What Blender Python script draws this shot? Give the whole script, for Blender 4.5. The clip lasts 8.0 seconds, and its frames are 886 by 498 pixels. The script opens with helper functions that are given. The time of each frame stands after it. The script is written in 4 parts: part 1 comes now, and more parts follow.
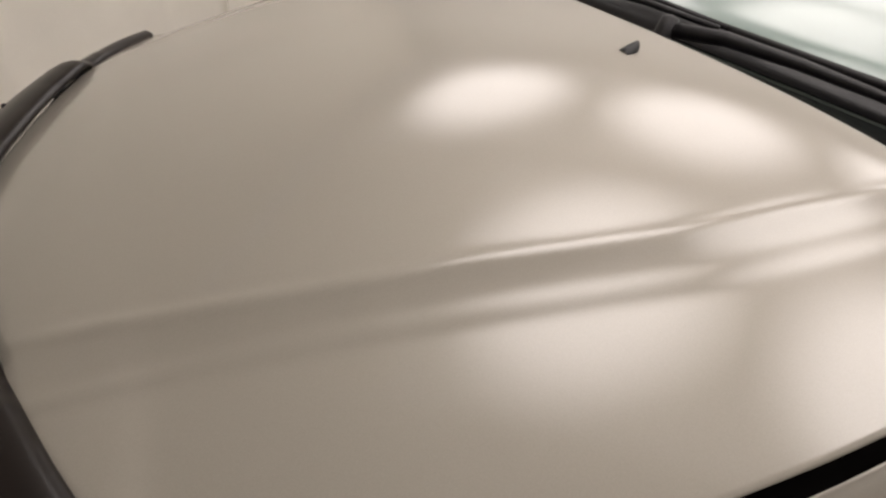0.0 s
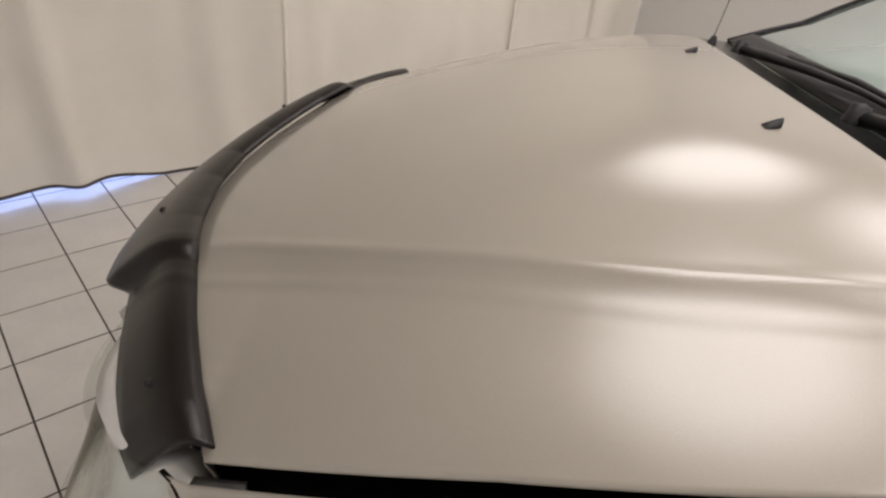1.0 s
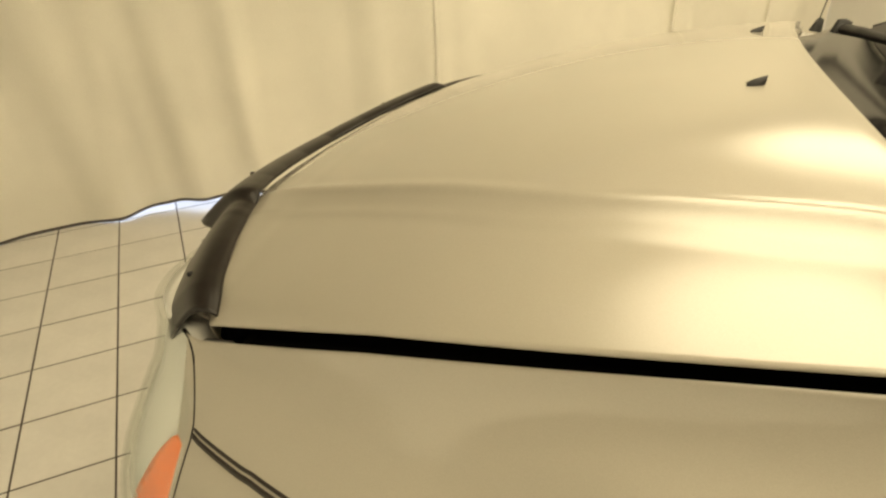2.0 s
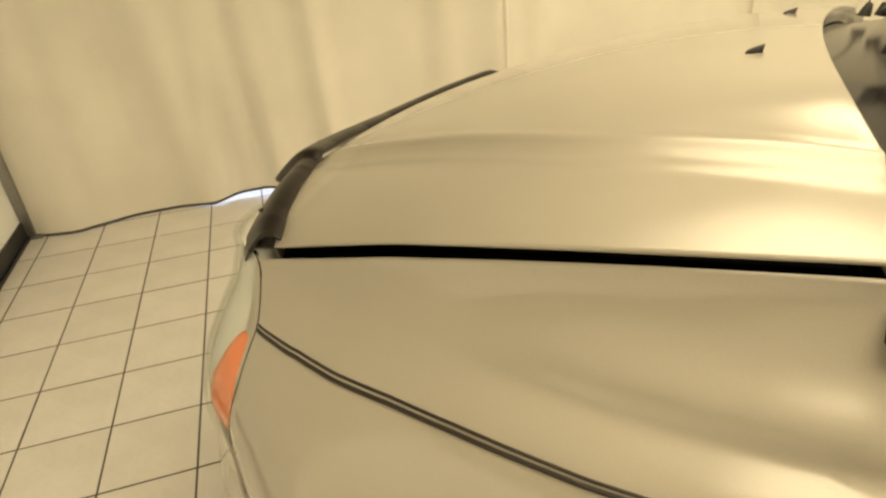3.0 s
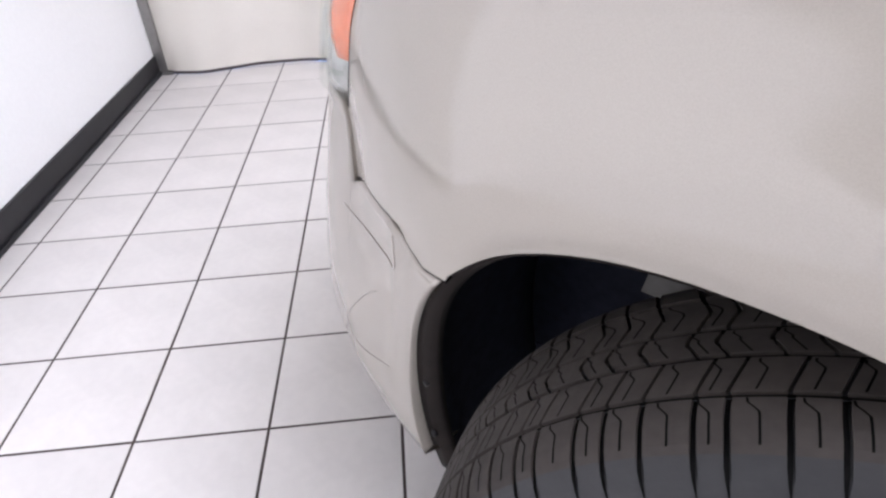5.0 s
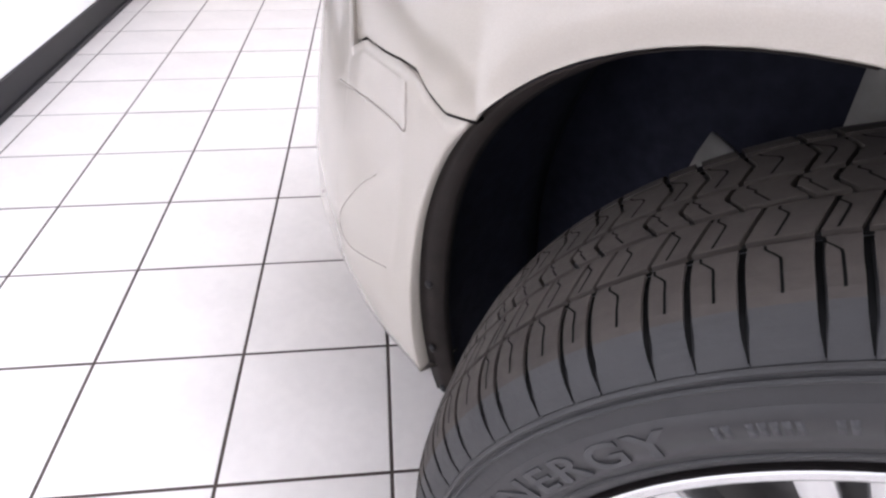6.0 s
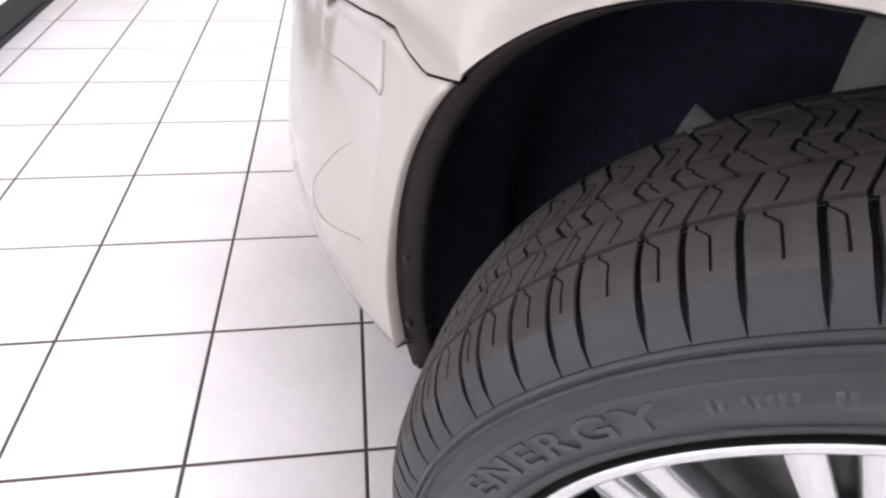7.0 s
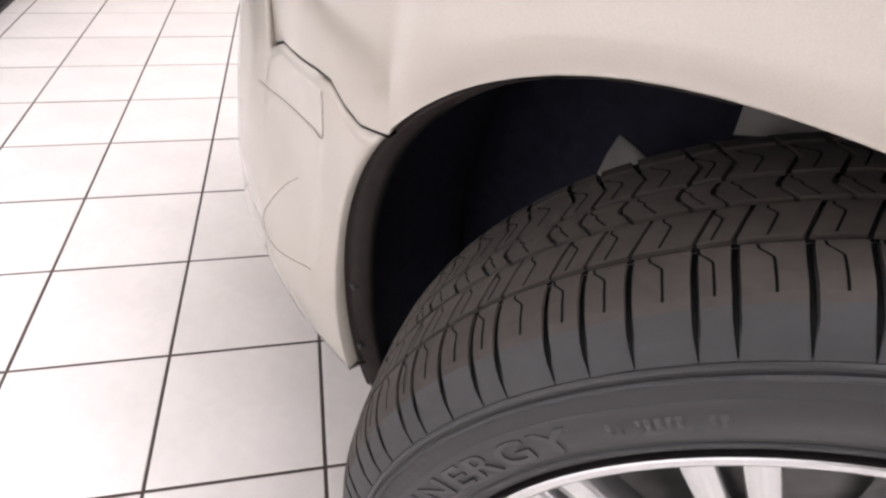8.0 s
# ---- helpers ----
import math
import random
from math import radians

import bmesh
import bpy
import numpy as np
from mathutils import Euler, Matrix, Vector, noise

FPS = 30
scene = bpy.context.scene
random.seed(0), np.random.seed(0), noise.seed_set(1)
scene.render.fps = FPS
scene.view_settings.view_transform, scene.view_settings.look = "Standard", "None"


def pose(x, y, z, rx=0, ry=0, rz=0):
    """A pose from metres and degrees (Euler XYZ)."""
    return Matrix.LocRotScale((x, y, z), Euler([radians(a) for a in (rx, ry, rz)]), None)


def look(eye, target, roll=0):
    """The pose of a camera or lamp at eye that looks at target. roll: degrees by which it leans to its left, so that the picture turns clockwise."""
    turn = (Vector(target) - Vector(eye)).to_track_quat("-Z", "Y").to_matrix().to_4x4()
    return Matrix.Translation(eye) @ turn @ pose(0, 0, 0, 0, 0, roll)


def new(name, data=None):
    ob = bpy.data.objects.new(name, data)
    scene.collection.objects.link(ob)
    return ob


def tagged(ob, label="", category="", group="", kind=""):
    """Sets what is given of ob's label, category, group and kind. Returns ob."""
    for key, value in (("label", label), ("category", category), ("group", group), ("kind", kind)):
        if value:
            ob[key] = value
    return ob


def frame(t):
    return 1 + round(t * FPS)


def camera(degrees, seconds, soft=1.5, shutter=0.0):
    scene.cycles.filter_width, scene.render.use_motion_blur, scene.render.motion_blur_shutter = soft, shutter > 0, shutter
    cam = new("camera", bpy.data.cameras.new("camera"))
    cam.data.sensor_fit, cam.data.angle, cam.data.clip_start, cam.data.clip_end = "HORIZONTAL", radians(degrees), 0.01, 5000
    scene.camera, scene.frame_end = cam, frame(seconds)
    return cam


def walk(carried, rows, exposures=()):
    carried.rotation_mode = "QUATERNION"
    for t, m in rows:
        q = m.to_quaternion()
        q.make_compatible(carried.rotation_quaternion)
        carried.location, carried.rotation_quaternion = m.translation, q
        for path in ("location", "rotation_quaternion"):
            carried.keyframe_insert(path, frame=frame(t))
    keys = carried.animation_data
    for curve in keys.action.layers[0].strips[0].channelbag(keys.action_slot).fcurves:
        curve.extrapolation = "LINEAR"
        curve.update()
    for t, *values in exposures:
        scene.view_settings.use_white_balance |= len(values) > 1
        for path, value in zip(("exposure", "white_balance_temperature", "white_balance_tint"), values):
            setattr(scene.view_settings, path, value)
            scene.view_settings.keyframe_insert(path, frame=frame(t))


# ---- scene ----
cam = camera(72.06, 8.0, soft=2.4)
PATH = [
    (0, (0.5535, 0.0463, 1.4441), (1.2772, 1.4159, 0.3439), 7.79),
    (0.5, (0.5502, -0.0198, 1.4905), (0.9649, 1.5009, 0.4296), 8.64),
    (1, (0.6854, -0.1046, 1.4739), (0.6903, 1.4966, 0.4510), 6.40),
    (1.5, (0.8295, -0.1530, 1.4637), (0.4722, 1.4240, 0.4660), 1.27),
    (3, (1.0674, -0.3334, 1.4501), (0.2888, 1.1165, 0.5007), -4.17),
    (3.5, (1.0530, -0.3556, 1.3384), (0.1337, 0.9942, 0.3674), -5.59),
    (4, (1.0448, -0.4081, 1.2393), (0.0989, 0.8889, 0.2228), -5.58),
    (4.5, (1.0280, -0.4249, 1.1568), (0.0681, 0.8267, 0.0976), -4.78),
    (5, (0.9977, -0.3905, 1.0342), (-0.0047, 0.8128, -0.0415), -2.96),
    (6.5, (0.9406, -0.3920, 0.8873), (0.0913, 0.8133, -0.3110), 2.95),
    (7, (0.9394, -0.3849, 0.8838), (0.1196, 0.8308, -0.3245), 3.36),
    (7.5, (0.9511, -0.3814, 0.8947), (0.1743, 0.8638, -0.3120), 3.86),
    (8, (0.9621, -0.3840, 0.9270), (0.2300, 0.9014, -0.2653), 4.45),
]
EXPOSURES = [(0.0, -0.35, 6750, 14), (1.1, -0.29, 6750, 14), (1.5, 0.05, 9300, 4), (2.2, 0.15, 11300, -1), (3.0, 0.17, 12000, 1), (3.5, 0.32, 8900, 6), (3.8, 0.55, 7300, 9), (4.5, 0.8, 5900, 16), (5.2, 1.0, 5700, 18), (6.5, 1.47, 5750, 19), (7.2, 1.47, 5800, 19), (8.0, 1.28, 6150, 19)]
walk(cam, [(t, look(eye, target, roll)) for t, eye, target, roll in PATH], EXPOSURES)

# ---- world and light ----
world = bpy.data.worlds.new("world")
scene.world = world
world.use_nodes = True
world.node_tree.nodes["Background"].inputs[0].default_value = (0.75, 0.85, 1.0, 1)
world.node_tree.nodes["Background"].inputs[1].default_value = 0.02

# The room's own axes: g runs along the curtain, h towards it.
ROOM_TURN = 43.37
ROOM = pose(0.1441, 0.0243, 0, 0, 0, ROOM_TURN)
WALL_G, CURTAIN_H, FAR_G, BACK_H, CEIL = -0.955, 2.64, 4.87, -7.0, 2.9
TILE = 0.2833
WALL_END, SIDE_LIGHT_END, SIDE_LIGHT_TOP = -0.1, -6.8, 2.2


def lamp(name, m, sx, sy, watts, colour):
    data = bpy.data.lights.new(name, "AREA")
    data.shape, data.size, data.size_y, data.energy, data.color = "RECTANGLE", sx, sy, watts, colour
    ob = new(name, data)
    ob.matrix_world = m
    return ob


# Unseen ceiling panels, placed and sized by their glow in the bonnet.
LAMPS = [(1.45, -0.08), (1.45, -1.68), (3.6, 1.2), (3.5, -0.4), (3.5, -2.0), (3.5, -3.6)]
# Added, unseen side light that brightens the wing and its reflection.
lamp("bay_daylight", ROOM @ pose(WALL_G - 0.04, 0.5 * (WALL_END + SIDE_LIGHT_END), 0.5 * SIDE_LIGHT_TOP, 0, -90, 0), SIDE_LIGHT_TOP - 0.04, WALL_END - SIDE_LIGHT_END - 0.06, 23, (1.0, 0.975, 0.94))
# Daylight behind the curtain, seen in the gap under its hem.
lamp("daylight", ROOM @ pose(1.6, CURTAIN_H + 0.75, 2.2), 5.0, 0.5, 110, (0.36, 0.50, 1.0))


# ---- materials ----
def material(name, base, rough=0.5, metal=0.0, coat=0.0, grain=0.0, grain_scale=60.0, stain=0.0, stain_scale=3.0, bump=0.0, alpha=None, coat_rough=0.03, per_object=0.0, coat_ior=1.5):
    m = bpy.data.materials.new(name)
    m.use_nodes = True
    nt = m.node_tree
    b = nt.nodes["Principled BSDF"]
    b.inputs["Base Color"].default_value = (*base, 1)
    b.inputs["Roughness"].default_value = rough
    b.inputs["Metallic"].default_value = metal
    b.inputs["Coat Weight"].default_value = coat
    b.inputs["Coat Roughness"].default_value = coat_rough
    b.inputs["Coat IOR"].default_value = coat_ior
    coord = nt.nodes.new("ShaderNodeTexCoord")
    last = None

    def mix(factor_socket, amount, dark, prev):
        ramp = nt.nodes.new("ShaderNodeMapRange")
        ramp.inputs[1].default_value, ramp.inputs[2].default_value = 0.3, 0.7
        ramp.inputs[3].default_value, ramp.inputs[4].default_value = 1 - amount, 1 + amount * dark
        nt.links.new(factor_socket, ramp.inputs[0])
        mul = nt.nodes.new("ShaderNodeVectorMath")
        mul.operation = "SCALE"
        if prev is None:
            mul.inputs[0].default_value = base
        else:
            nt.links.new(prev, mul.inputs[0])
        nt.links.new(ramp.outputs[0], mul.inputs["Scale"])
        return mul.outputs[0]

    if grain:
        n1 = nt.nodes.new("ShaderNodeTexNoise")
        n1.inputs["Scale"].default_value, n1.inputs["Detail"].default_value = grain_scale, 6
        nt.links.new(coord.outputs["Object"], n1.inputs["Vector"])
        last = mix(n1.outputs["Fac"], grain, 0.6, last)
    if stain:
        n2 = nt.nodes.new("ShaderNodeTexNoise")
        n2.inputs["Scale"].default_value, n2.inputs["Detail"].default_value = stain_scale, 4
        nt.links.new(coord.outputs["Object"], n2.inputs["Vector"])
        last = mix(n2.outputs["Fac"], stain, 0.5, last)
    if per_object:
        info = nt.nodes.new("ShaderNodeObjectInfo")
        last = mix(info.outputs["Random"], per_object, 0.5, last)
    if last is not None:
        nt.links.new(last, b.inputs["Base Color"])
    if bump:
        n3 = nt.nodes.new("ShaderNodeTexNoise")
        n3.inputs["Scale"].default_value, n3.inputs["Detail"].default_value = grain_scale * 1.5, 5
        nt.links.new(coord.outputs["Object"], n3.inputs["Vector"])
        bp = nt.nodes.new("ShaderNodeBump")
        bp.inputs["Strength"].default_value, bp.inputs["Distance"].default_value = bump, 0.004
        nt.links.new(n3.outputs["Fac"], bp.inputs["Height"])
        nt.links.new(bp.outputs["Normal"], b.inputs["Normal"])
    if alpha is not None:
        b.inputs["Transmission Weight"].default_value = alpha
        b.inputs["IOR"].default_value = 1.45
    return m


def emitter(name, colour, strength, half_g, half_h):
    """A ceiling diffuser whose painted glow fades to the rim, to soften its reflection."""
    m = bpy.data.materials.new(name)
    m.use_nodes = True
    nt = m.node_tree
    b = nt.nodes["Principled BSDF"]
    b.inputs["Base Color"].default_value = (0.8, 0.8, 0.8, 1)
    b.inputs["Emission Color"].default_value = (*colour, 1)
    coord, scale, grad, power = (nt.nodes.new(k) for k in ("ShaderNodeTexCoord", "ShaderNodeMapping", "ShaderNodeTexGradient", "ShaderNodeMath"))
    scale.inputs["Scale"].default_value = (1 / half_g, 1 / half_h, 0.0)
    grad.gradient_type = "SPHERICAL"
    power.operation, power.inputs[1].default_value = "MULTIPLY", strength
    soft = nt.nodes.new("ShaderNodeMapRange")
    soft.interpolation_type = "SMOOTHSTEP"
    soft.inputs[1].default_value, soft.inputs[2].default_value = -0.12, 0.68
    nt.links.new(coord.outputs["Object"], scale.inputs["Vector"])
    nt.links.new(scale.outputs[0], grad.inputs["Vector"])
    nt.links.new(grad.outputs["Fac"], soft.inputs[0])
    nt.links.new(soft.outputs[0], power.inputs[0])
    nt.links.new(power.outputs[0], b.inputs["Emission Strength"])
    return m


PAINT = material("champagne_paint", (0.365, 0.331, 0.284), 0.66, 0.33, coat=1.0, coat_rough=0.10, coat_ior=1.6, grain=0.05, grain_scale=900, stain=0.03, stain_scale=2.5)
TILE_M = material("floor_tile", (0.74, 0.71, 0.68), 0.38, grain=0.03, grain_scale=45, stain=0.07, stain_scale=5, bump=0.05, per_object=0.03)
GROUT = material("grout", (0.065, 0.05, 0.043), 0.9, grain=0.25, grain_scale=40, bump=0.3)
WALL_M = material("white_wall_paint", (0.92, 0.92, 0.91), 0.55, grain=0.02, grain_scale=80, stain=0.03, stain_scale=1.2, bump=0.06)
FAR_WALL = material("pale_grey_wall_paint", (0.62, 0.605, 0.58), 0.6, grain=0.02, grain_scale=80, stain=0.05, stain_scale=1.2, bump=0.06)
# Grey of the unseen walls, dark so the paint mirrors less light.
GREY_WALL = material("grey_wall_paint", (0.42, 0.41, 0.40), 0.6, grain=0.03, grain_scale=80, stain=0.05, stain_scale=1.2, bump=0.06)
BASE_M = material("black_vinyl_base", (0.009, 0.009, 0.011), 0.5, grain=0.2, grain_scale=25, stain=0.15)
CANVAS = material("cream_canvas", (0.84, 0.80, 0.72), 0.85, grain=0.04, grain_scale=300, stain=0.09, stain_scale=1.6, bump=0.15)
HEM = material("hem_strip", (0.10, 0.085, 0.075), 0.85, grain=0.2, grain_scale=60)
STEEL = material("galvanised_steel", (0.32, 0.31, 0.30), 0.42, 0.8, grain=0.1, grain_scale=40, stain=0.1)
CEIL_M = material("ceiling_paint", (0.70, 0.68, 0.64), 0.8, grain=0.02, stain=0.03)
BLACK = material("black_plastic", (0.012, 0.011, 0.012), 0.5, grain=0.2, grain_scale=120, bump=0.15)
GLOSS_BLACK = material("glossy_black_plastic", (0.007, 0.006, 0.007), 0.16, grain=0.15, grain_scale=30, stain=0.2, stain_scale=6)
# Near-black, almost without gloss: shade of narrow gaps put into colour.
GAP = material("gap_shade", (0.005, 0.004, 0.004), 0.9, grain=0.1)
GAP.node_tree.nodes["Principled BSDF"].inputs["Specular IOR Level"].default_value = 0.05
SMOKE = material("smoked_acrylic", (0.010, 0.007, 0.006), 0.30, coat=0.0, grain=0.08, grain_scale=15, stain=0.1)
for _m in (SMOKE, BLACK, GLOSS_BLACK):
    _m.node_tree.nodes["Principled BSDF"].inputs["Specular IOR Level"].default_value = 0.3
RUBBER = material("tyre_rubber", (0.0135, 0.0133, 0.014), 0.60, grain=0.12, grain_scale=90, stain=0.22, stain_scale=7, bump=0.12)
RUBBER_DUST = material("dusty_tread_rubber", (0.041, 0.0345, 0.0295), 0.75, grain=0.15, grain_scale=90, stain=0.25, stain_scale=9, bump=0.12)
RUBBER_BAND = material("smooth_band_rubber", (0.0115, 0.011, 0.0115), 0.5, grain=0.12, grain_scale=120, stain=0.25, stain_scale=8)
# Near-black, without gloss: paints the shade inside tread grooves and sipes.
GROOVE_SHADE = material("groove_shade", (0.004, 0.004, 0.004), 0.95, grain=0.1)
GROOVE_SHADE.node_tree.nodes["Principled BSDF"].inputs["Specular IOR Level"].default_value = 0.05
LETTER = material("sidewall_lettering", (0.0235, 0.0235, 0.025), 0.55, grain=0.1, grain_scale=80)
ALLOY = material("silver_alloy", (0.50, 0.495, 0.49), 0.24, 0.85, coat=0.5, grain=0.04, grain_scale=200)
# Dark base colour paints the shade seen between the spokes.
BARREL = material("shaded_wheel_barrel", (0.02, 0.0195, 0.0195), 0.65, 0.2, grain=0.3, grain_scale=30, stain=0.3, stain_scale=9)
DARK_METAL = material("brake_metal", (0.10, 0.095, 0.09), 0.5, 0.7, grain=0.3, grain_scale=30, stain=0.2)
LINER = material("wheel_liner_plastic", (0.018, 0.020, 0.033), 0.75, grain=0.3, grain_scale=50, bump=0.2)
LINER.node_tree.nodes["Principled BSDF"].inputs["Specular IOR Level"].default_value = 0.18
RUBBER_DUST.node_tree.nodes["Principled BSDF"].inputs["Specular IOR Level"].default_value = 0.3
LAMP_CHROME = material("lamp_reflector", (0.74, 0.73, 0.71), 0.25, 0.5, coat=0.4, grain=0.06, grain_scale=25)
AMBER = material("amber_lens", (0.90, 0.20, 0.055), 0.22, coat=0.6, grain=0.1, grain_scale=60, stain=0.12, stain_scale=14)
CLEAR = bpy.data.materials.new("clear_lens")
CLEAR.use_nodes = True
_nt = CLEAR.node_tree
_tr, _gl, _mx, _fr = (_nt.nodes.new(k) for k in ("ShaderNodeBsdfTransparent", "ShaderNodeBsdfGlossy", "ShaderNodeMixShader", "ShaderNodeValue"))
_tr.inputs[0].default_value, _gl.inputs["Roughness"].default_value, _fr.outputs[0].default_value = (0.95, 0.96, 0.95, 1), 0.05, 0.07
_nt.links.new(_fr.outputs[0], _mx.inputs[0])
_nt.links.new(_tr.outputs[0], _mx.inputs[1])
_nt.links.new(_gl.outputs[0], _mx.inputs[2])
_nt.links.new(_mx.outputs[0], _nt.nodes["Material Output"].inputs[0])
# Pale, partly opaque base stands in for light through and off the glass.
GLASS = material("pale_green_glass", (0.42, 0.50, 0.47), 0.05, coat=0.15, alpha=0.35, grain=0.05, grain_scale=4, stain=0.12, stain_scale=2.2)
PIN_DARK = material("pinstripe_brown", (0.012, 0.006, 0.004), 0.5, coat=0.0, grain=0.1)
DASH = material("dash_plastic", (0.58, 0.62, 0.62), 0.7, grain=0.05, bump=0.1)
CHROME = material("chrome", (0.7, 0.7, 0.7), 0.12, 1.0)
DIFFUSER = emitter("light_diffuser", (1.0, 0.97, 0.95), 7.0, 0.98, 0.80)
# Dimmer copy for the panels whose reflection in the bonnet was too strong.
DIM_DIFFUSER = emitter("dim_light_diffuser", (1.0, 0.97, 0.95), 4.5, 0.98, 0.80)


# ---- building helpers ----
def part(name, bm, mat, parent=None, label="", smooth=True, m=None):
    me = bpy.data.meshes.new(name)
    bmesh.ops.recalc_face_normals(bm, faces=bm.faces)
    bm.to_mesh(me)
    bm.free()
    me.materials.append(mat)
    if smooth:
        for p in me.polygons:
            p.use_smooth = True
    ob = new(name, me)
    if parent is not None:
        ob.parent = parent
    if m is not None:
        ob.matrix_basis = m
    if label:
        ob["label"] = label
    return ob


def thing(name, label, category, group="", kind="", m=None):
    ob = new(name)
    if m is not None:
        ob.matrix_basis = m
    return tagged(ob, label, category, group, kind)


def box(bm, x0, y0, z0, x1, y1, z1, bevel=0.0):
    vs = [bm.verts.new((x, y, z)) for x in (x0, x1) for y in (y0, y1) for z in (z0, z1)]
    fs = [bm.faces.new([vs[i] for i in q]) for q in ((0, 1, 3, 2), (4, 6, 7, 5), (0, 4, 5, 1), (2, 3, 7, 6), (0, 2, 6, 4), (1, 5, 7, 3))]
    if bevel:
        es = list({e for f in fs for e in f.edges})
        bmesh.ops.bevel(bm, geom=es, offset=bevel, segments=2, affect="EDGES")
    return bm


def grid(rows, thick=None, bm=None, closed=False):
    """A sheet from rows of points; thick: a vector or a function of the point that gives the back side, which is joined round the rim."""
    bm = bm or bmesh.new()
    f = [[bm.verts.new(p) for p in r] for r in rows]
    n, k = len(f), len(f[0])
    span = range(k if closed else k - 1)
    for i in range(n - 1):
        for j in span:
            bm.faces.new((f[i][j], f[i][(j + 1) % k], f[i + 1][(j + 1) % k], f[i + 1][j]))
    if thick is not None:
        g = [[bm.verts.new(Vector(p) + Vector(thick(p) if callable(thick) else thick)) for p in r] for r in rows]
        for i in range(n - 1):
            for j in span:
                bm.faces.new((g[i][j], g[i + 1][j], g[i + 1][(j + 1) % k], g[i][(j + 1) % k]))
        for i in (0, n - 1):
            for j in span:
                bm.faces.new((f[i][j], f[i][(j + 1) % k], g[i][(j + 1) % k], g[i][j]))
        if not closed:
            for j in (0, k - 1):
                for i in range(n - 1):
                    bm.faces.new((f[i][j], f[i + 1][j], g[i + 1][j], g[i][j]))
    return bm


def tube(points, radius, segs=8, bm=None, caps=True):
    bm = bm or bmesh.new()
    pts = [Vector(p) for p in points]
    rings = []
    for i, p in enumerate(pts):
        d = (pts[min(i + 1, len(pts) - 1)] - pts[max(i - 1, 0)]).normalized()
        q = d.to_track_quat("Z", "Y")
        r = radius[i] if isinstance(radius, (list, tuple)) else radius
        rings.append([bm.verts.new(p + q @ Vector((r * math.cos(2 * math.pi * a / segs), r * math.sin(2 * math.pi * a / segs), 0))) for a in range(segs)])
    for a, b in zip(rings, rings[1:]):
        for k in range(segs):
            bm.faces.new((a[k], a[(k + 1) % segs], b[(k + 1) % segs], b[k]))
    if caps:
        bm.faces.new(rings[0][::-1])
        bm.faces.new(rings[-1])
    return bm


def lathe(profile, segs, bm=None, closed_profile=False, at=(0, 0, 0)):
    """Turns (radius, offset) pairs about the y axis."""
    bm = bm or bmesh.new()
    rings = [[bm.verts.new((at[0] + r * math.cos(2 * math.pi * k / segs), at[1] + y, at[2] + r * math.sin(2 * math.pi * k / segs))) for k in range(segs)] for r, y in profile]
    pairs = list(zip(rings, rings[1:])) + ([(rings[-1], rings[0])] if closed_profile else [])
    for a, b in pairs:
        for k in range(segs):
            bm.faces.new((a[k], a[(k + 1) % segs], b[(k + 1) % segs], b[k]))
    return bm


def lerp_table(table, x):
    return float(np.interp(x, [a for a, _ in table], [b for _, b in table]))


def smooth(a, b, x):
    t = min(max((x - a) / (b - a), 0.0), 1.0)
    return t * t * (3 - 2 * t)


# ---- the room ----
def structure(name, bm, mat, label="", smooth_it=False):
    return tagged(part(name, bm, mat, None, label, smooth_it, ROOM.copy()), label, kind="structure")


def room_box(name, g0, h0, z0, g1, h1, z1, mat, label, bevel=0.0):
    return structure(name, box(bmesh.new(), g0, h0, z0, g1, h1, z1, bevel), mat, label)


floor = room_box("floor", WALL_G - 0.2, BACK_H - 0.2, -0.15, FAR_G + 0.2, CURTAIN_H + 1.6, -0.0014, GROUT, "square cream ceramic floor tiles with dark grout lines")
ceiling = room_box("ceiling", WALL_G - 0.2, BACK_H - 0.2, CEIL, FAR_G + 0.2, CURTAIN_H + 1.6, CEIL + 0.15, CEIL_M, "plain off-white ceiling")
wall_front = room_box("wall_front", WALL_G - 0.2, WALL_END, -0.003, WALL_G, CURTAIN_H + 1.6, CEIL, WALL_M, "smooth white painted wall")
wall_side = room_box("wall_side", WALL_G - 0.2, BACK_H - 0.2, -0.003, WALL_G, SIDE_LIGHT_END, CEIL, GREY_WALL, "unseen plain grey wall beside the car")
# Unseen grey wall above the side light, there to darken the wing's reflection.
wall_over = room_box("wall_over_door", WALL_G - 0.2, SIDE_LIGHT_END, SIDE_LIGHT_TOP, WALL_G, WALL_END, CEIL, GREY_WALL, "unseen grey wall above the added side light")
# Unseen white backing behind the added side light.
door_1 = room_box("door_1", WALL_G - 0.14, SIDE_LIGHT_END, -0.002, WALL_G - 0.08, WALL_END, SIDE_LIGHT_TOP, WALL_M, "unseen white panel behind the added side light")
wall_far = room_box("wall_far", FAR_G, BACK_H - 0.2, -0.003, FAR_G + 0.2, CURTAIN_H + 1.6, CEIL, FAR_WALL, "plain pale grey painted wall")
wall_back = room_box("wall_back", WALL_G, BACK_H - 0.2, -0.003, FAR_G, BACK_H, CEIL, GREY_WALL, "plain grey wall")
wall_behind = room_box("wall_behind_curtain", WALL_G, CURTAIN_H + 1.4, -0.003, FAR_G, CURTAIN_H + 1.6, CEIL, WALL_M, "plain white wall behind the curtain")
bm = bmesh.new()
box(bm, WALL_G, WALL_END, 0.0, WALL_G + 0.012, CURTAIN_H - 0.118, 0.10)
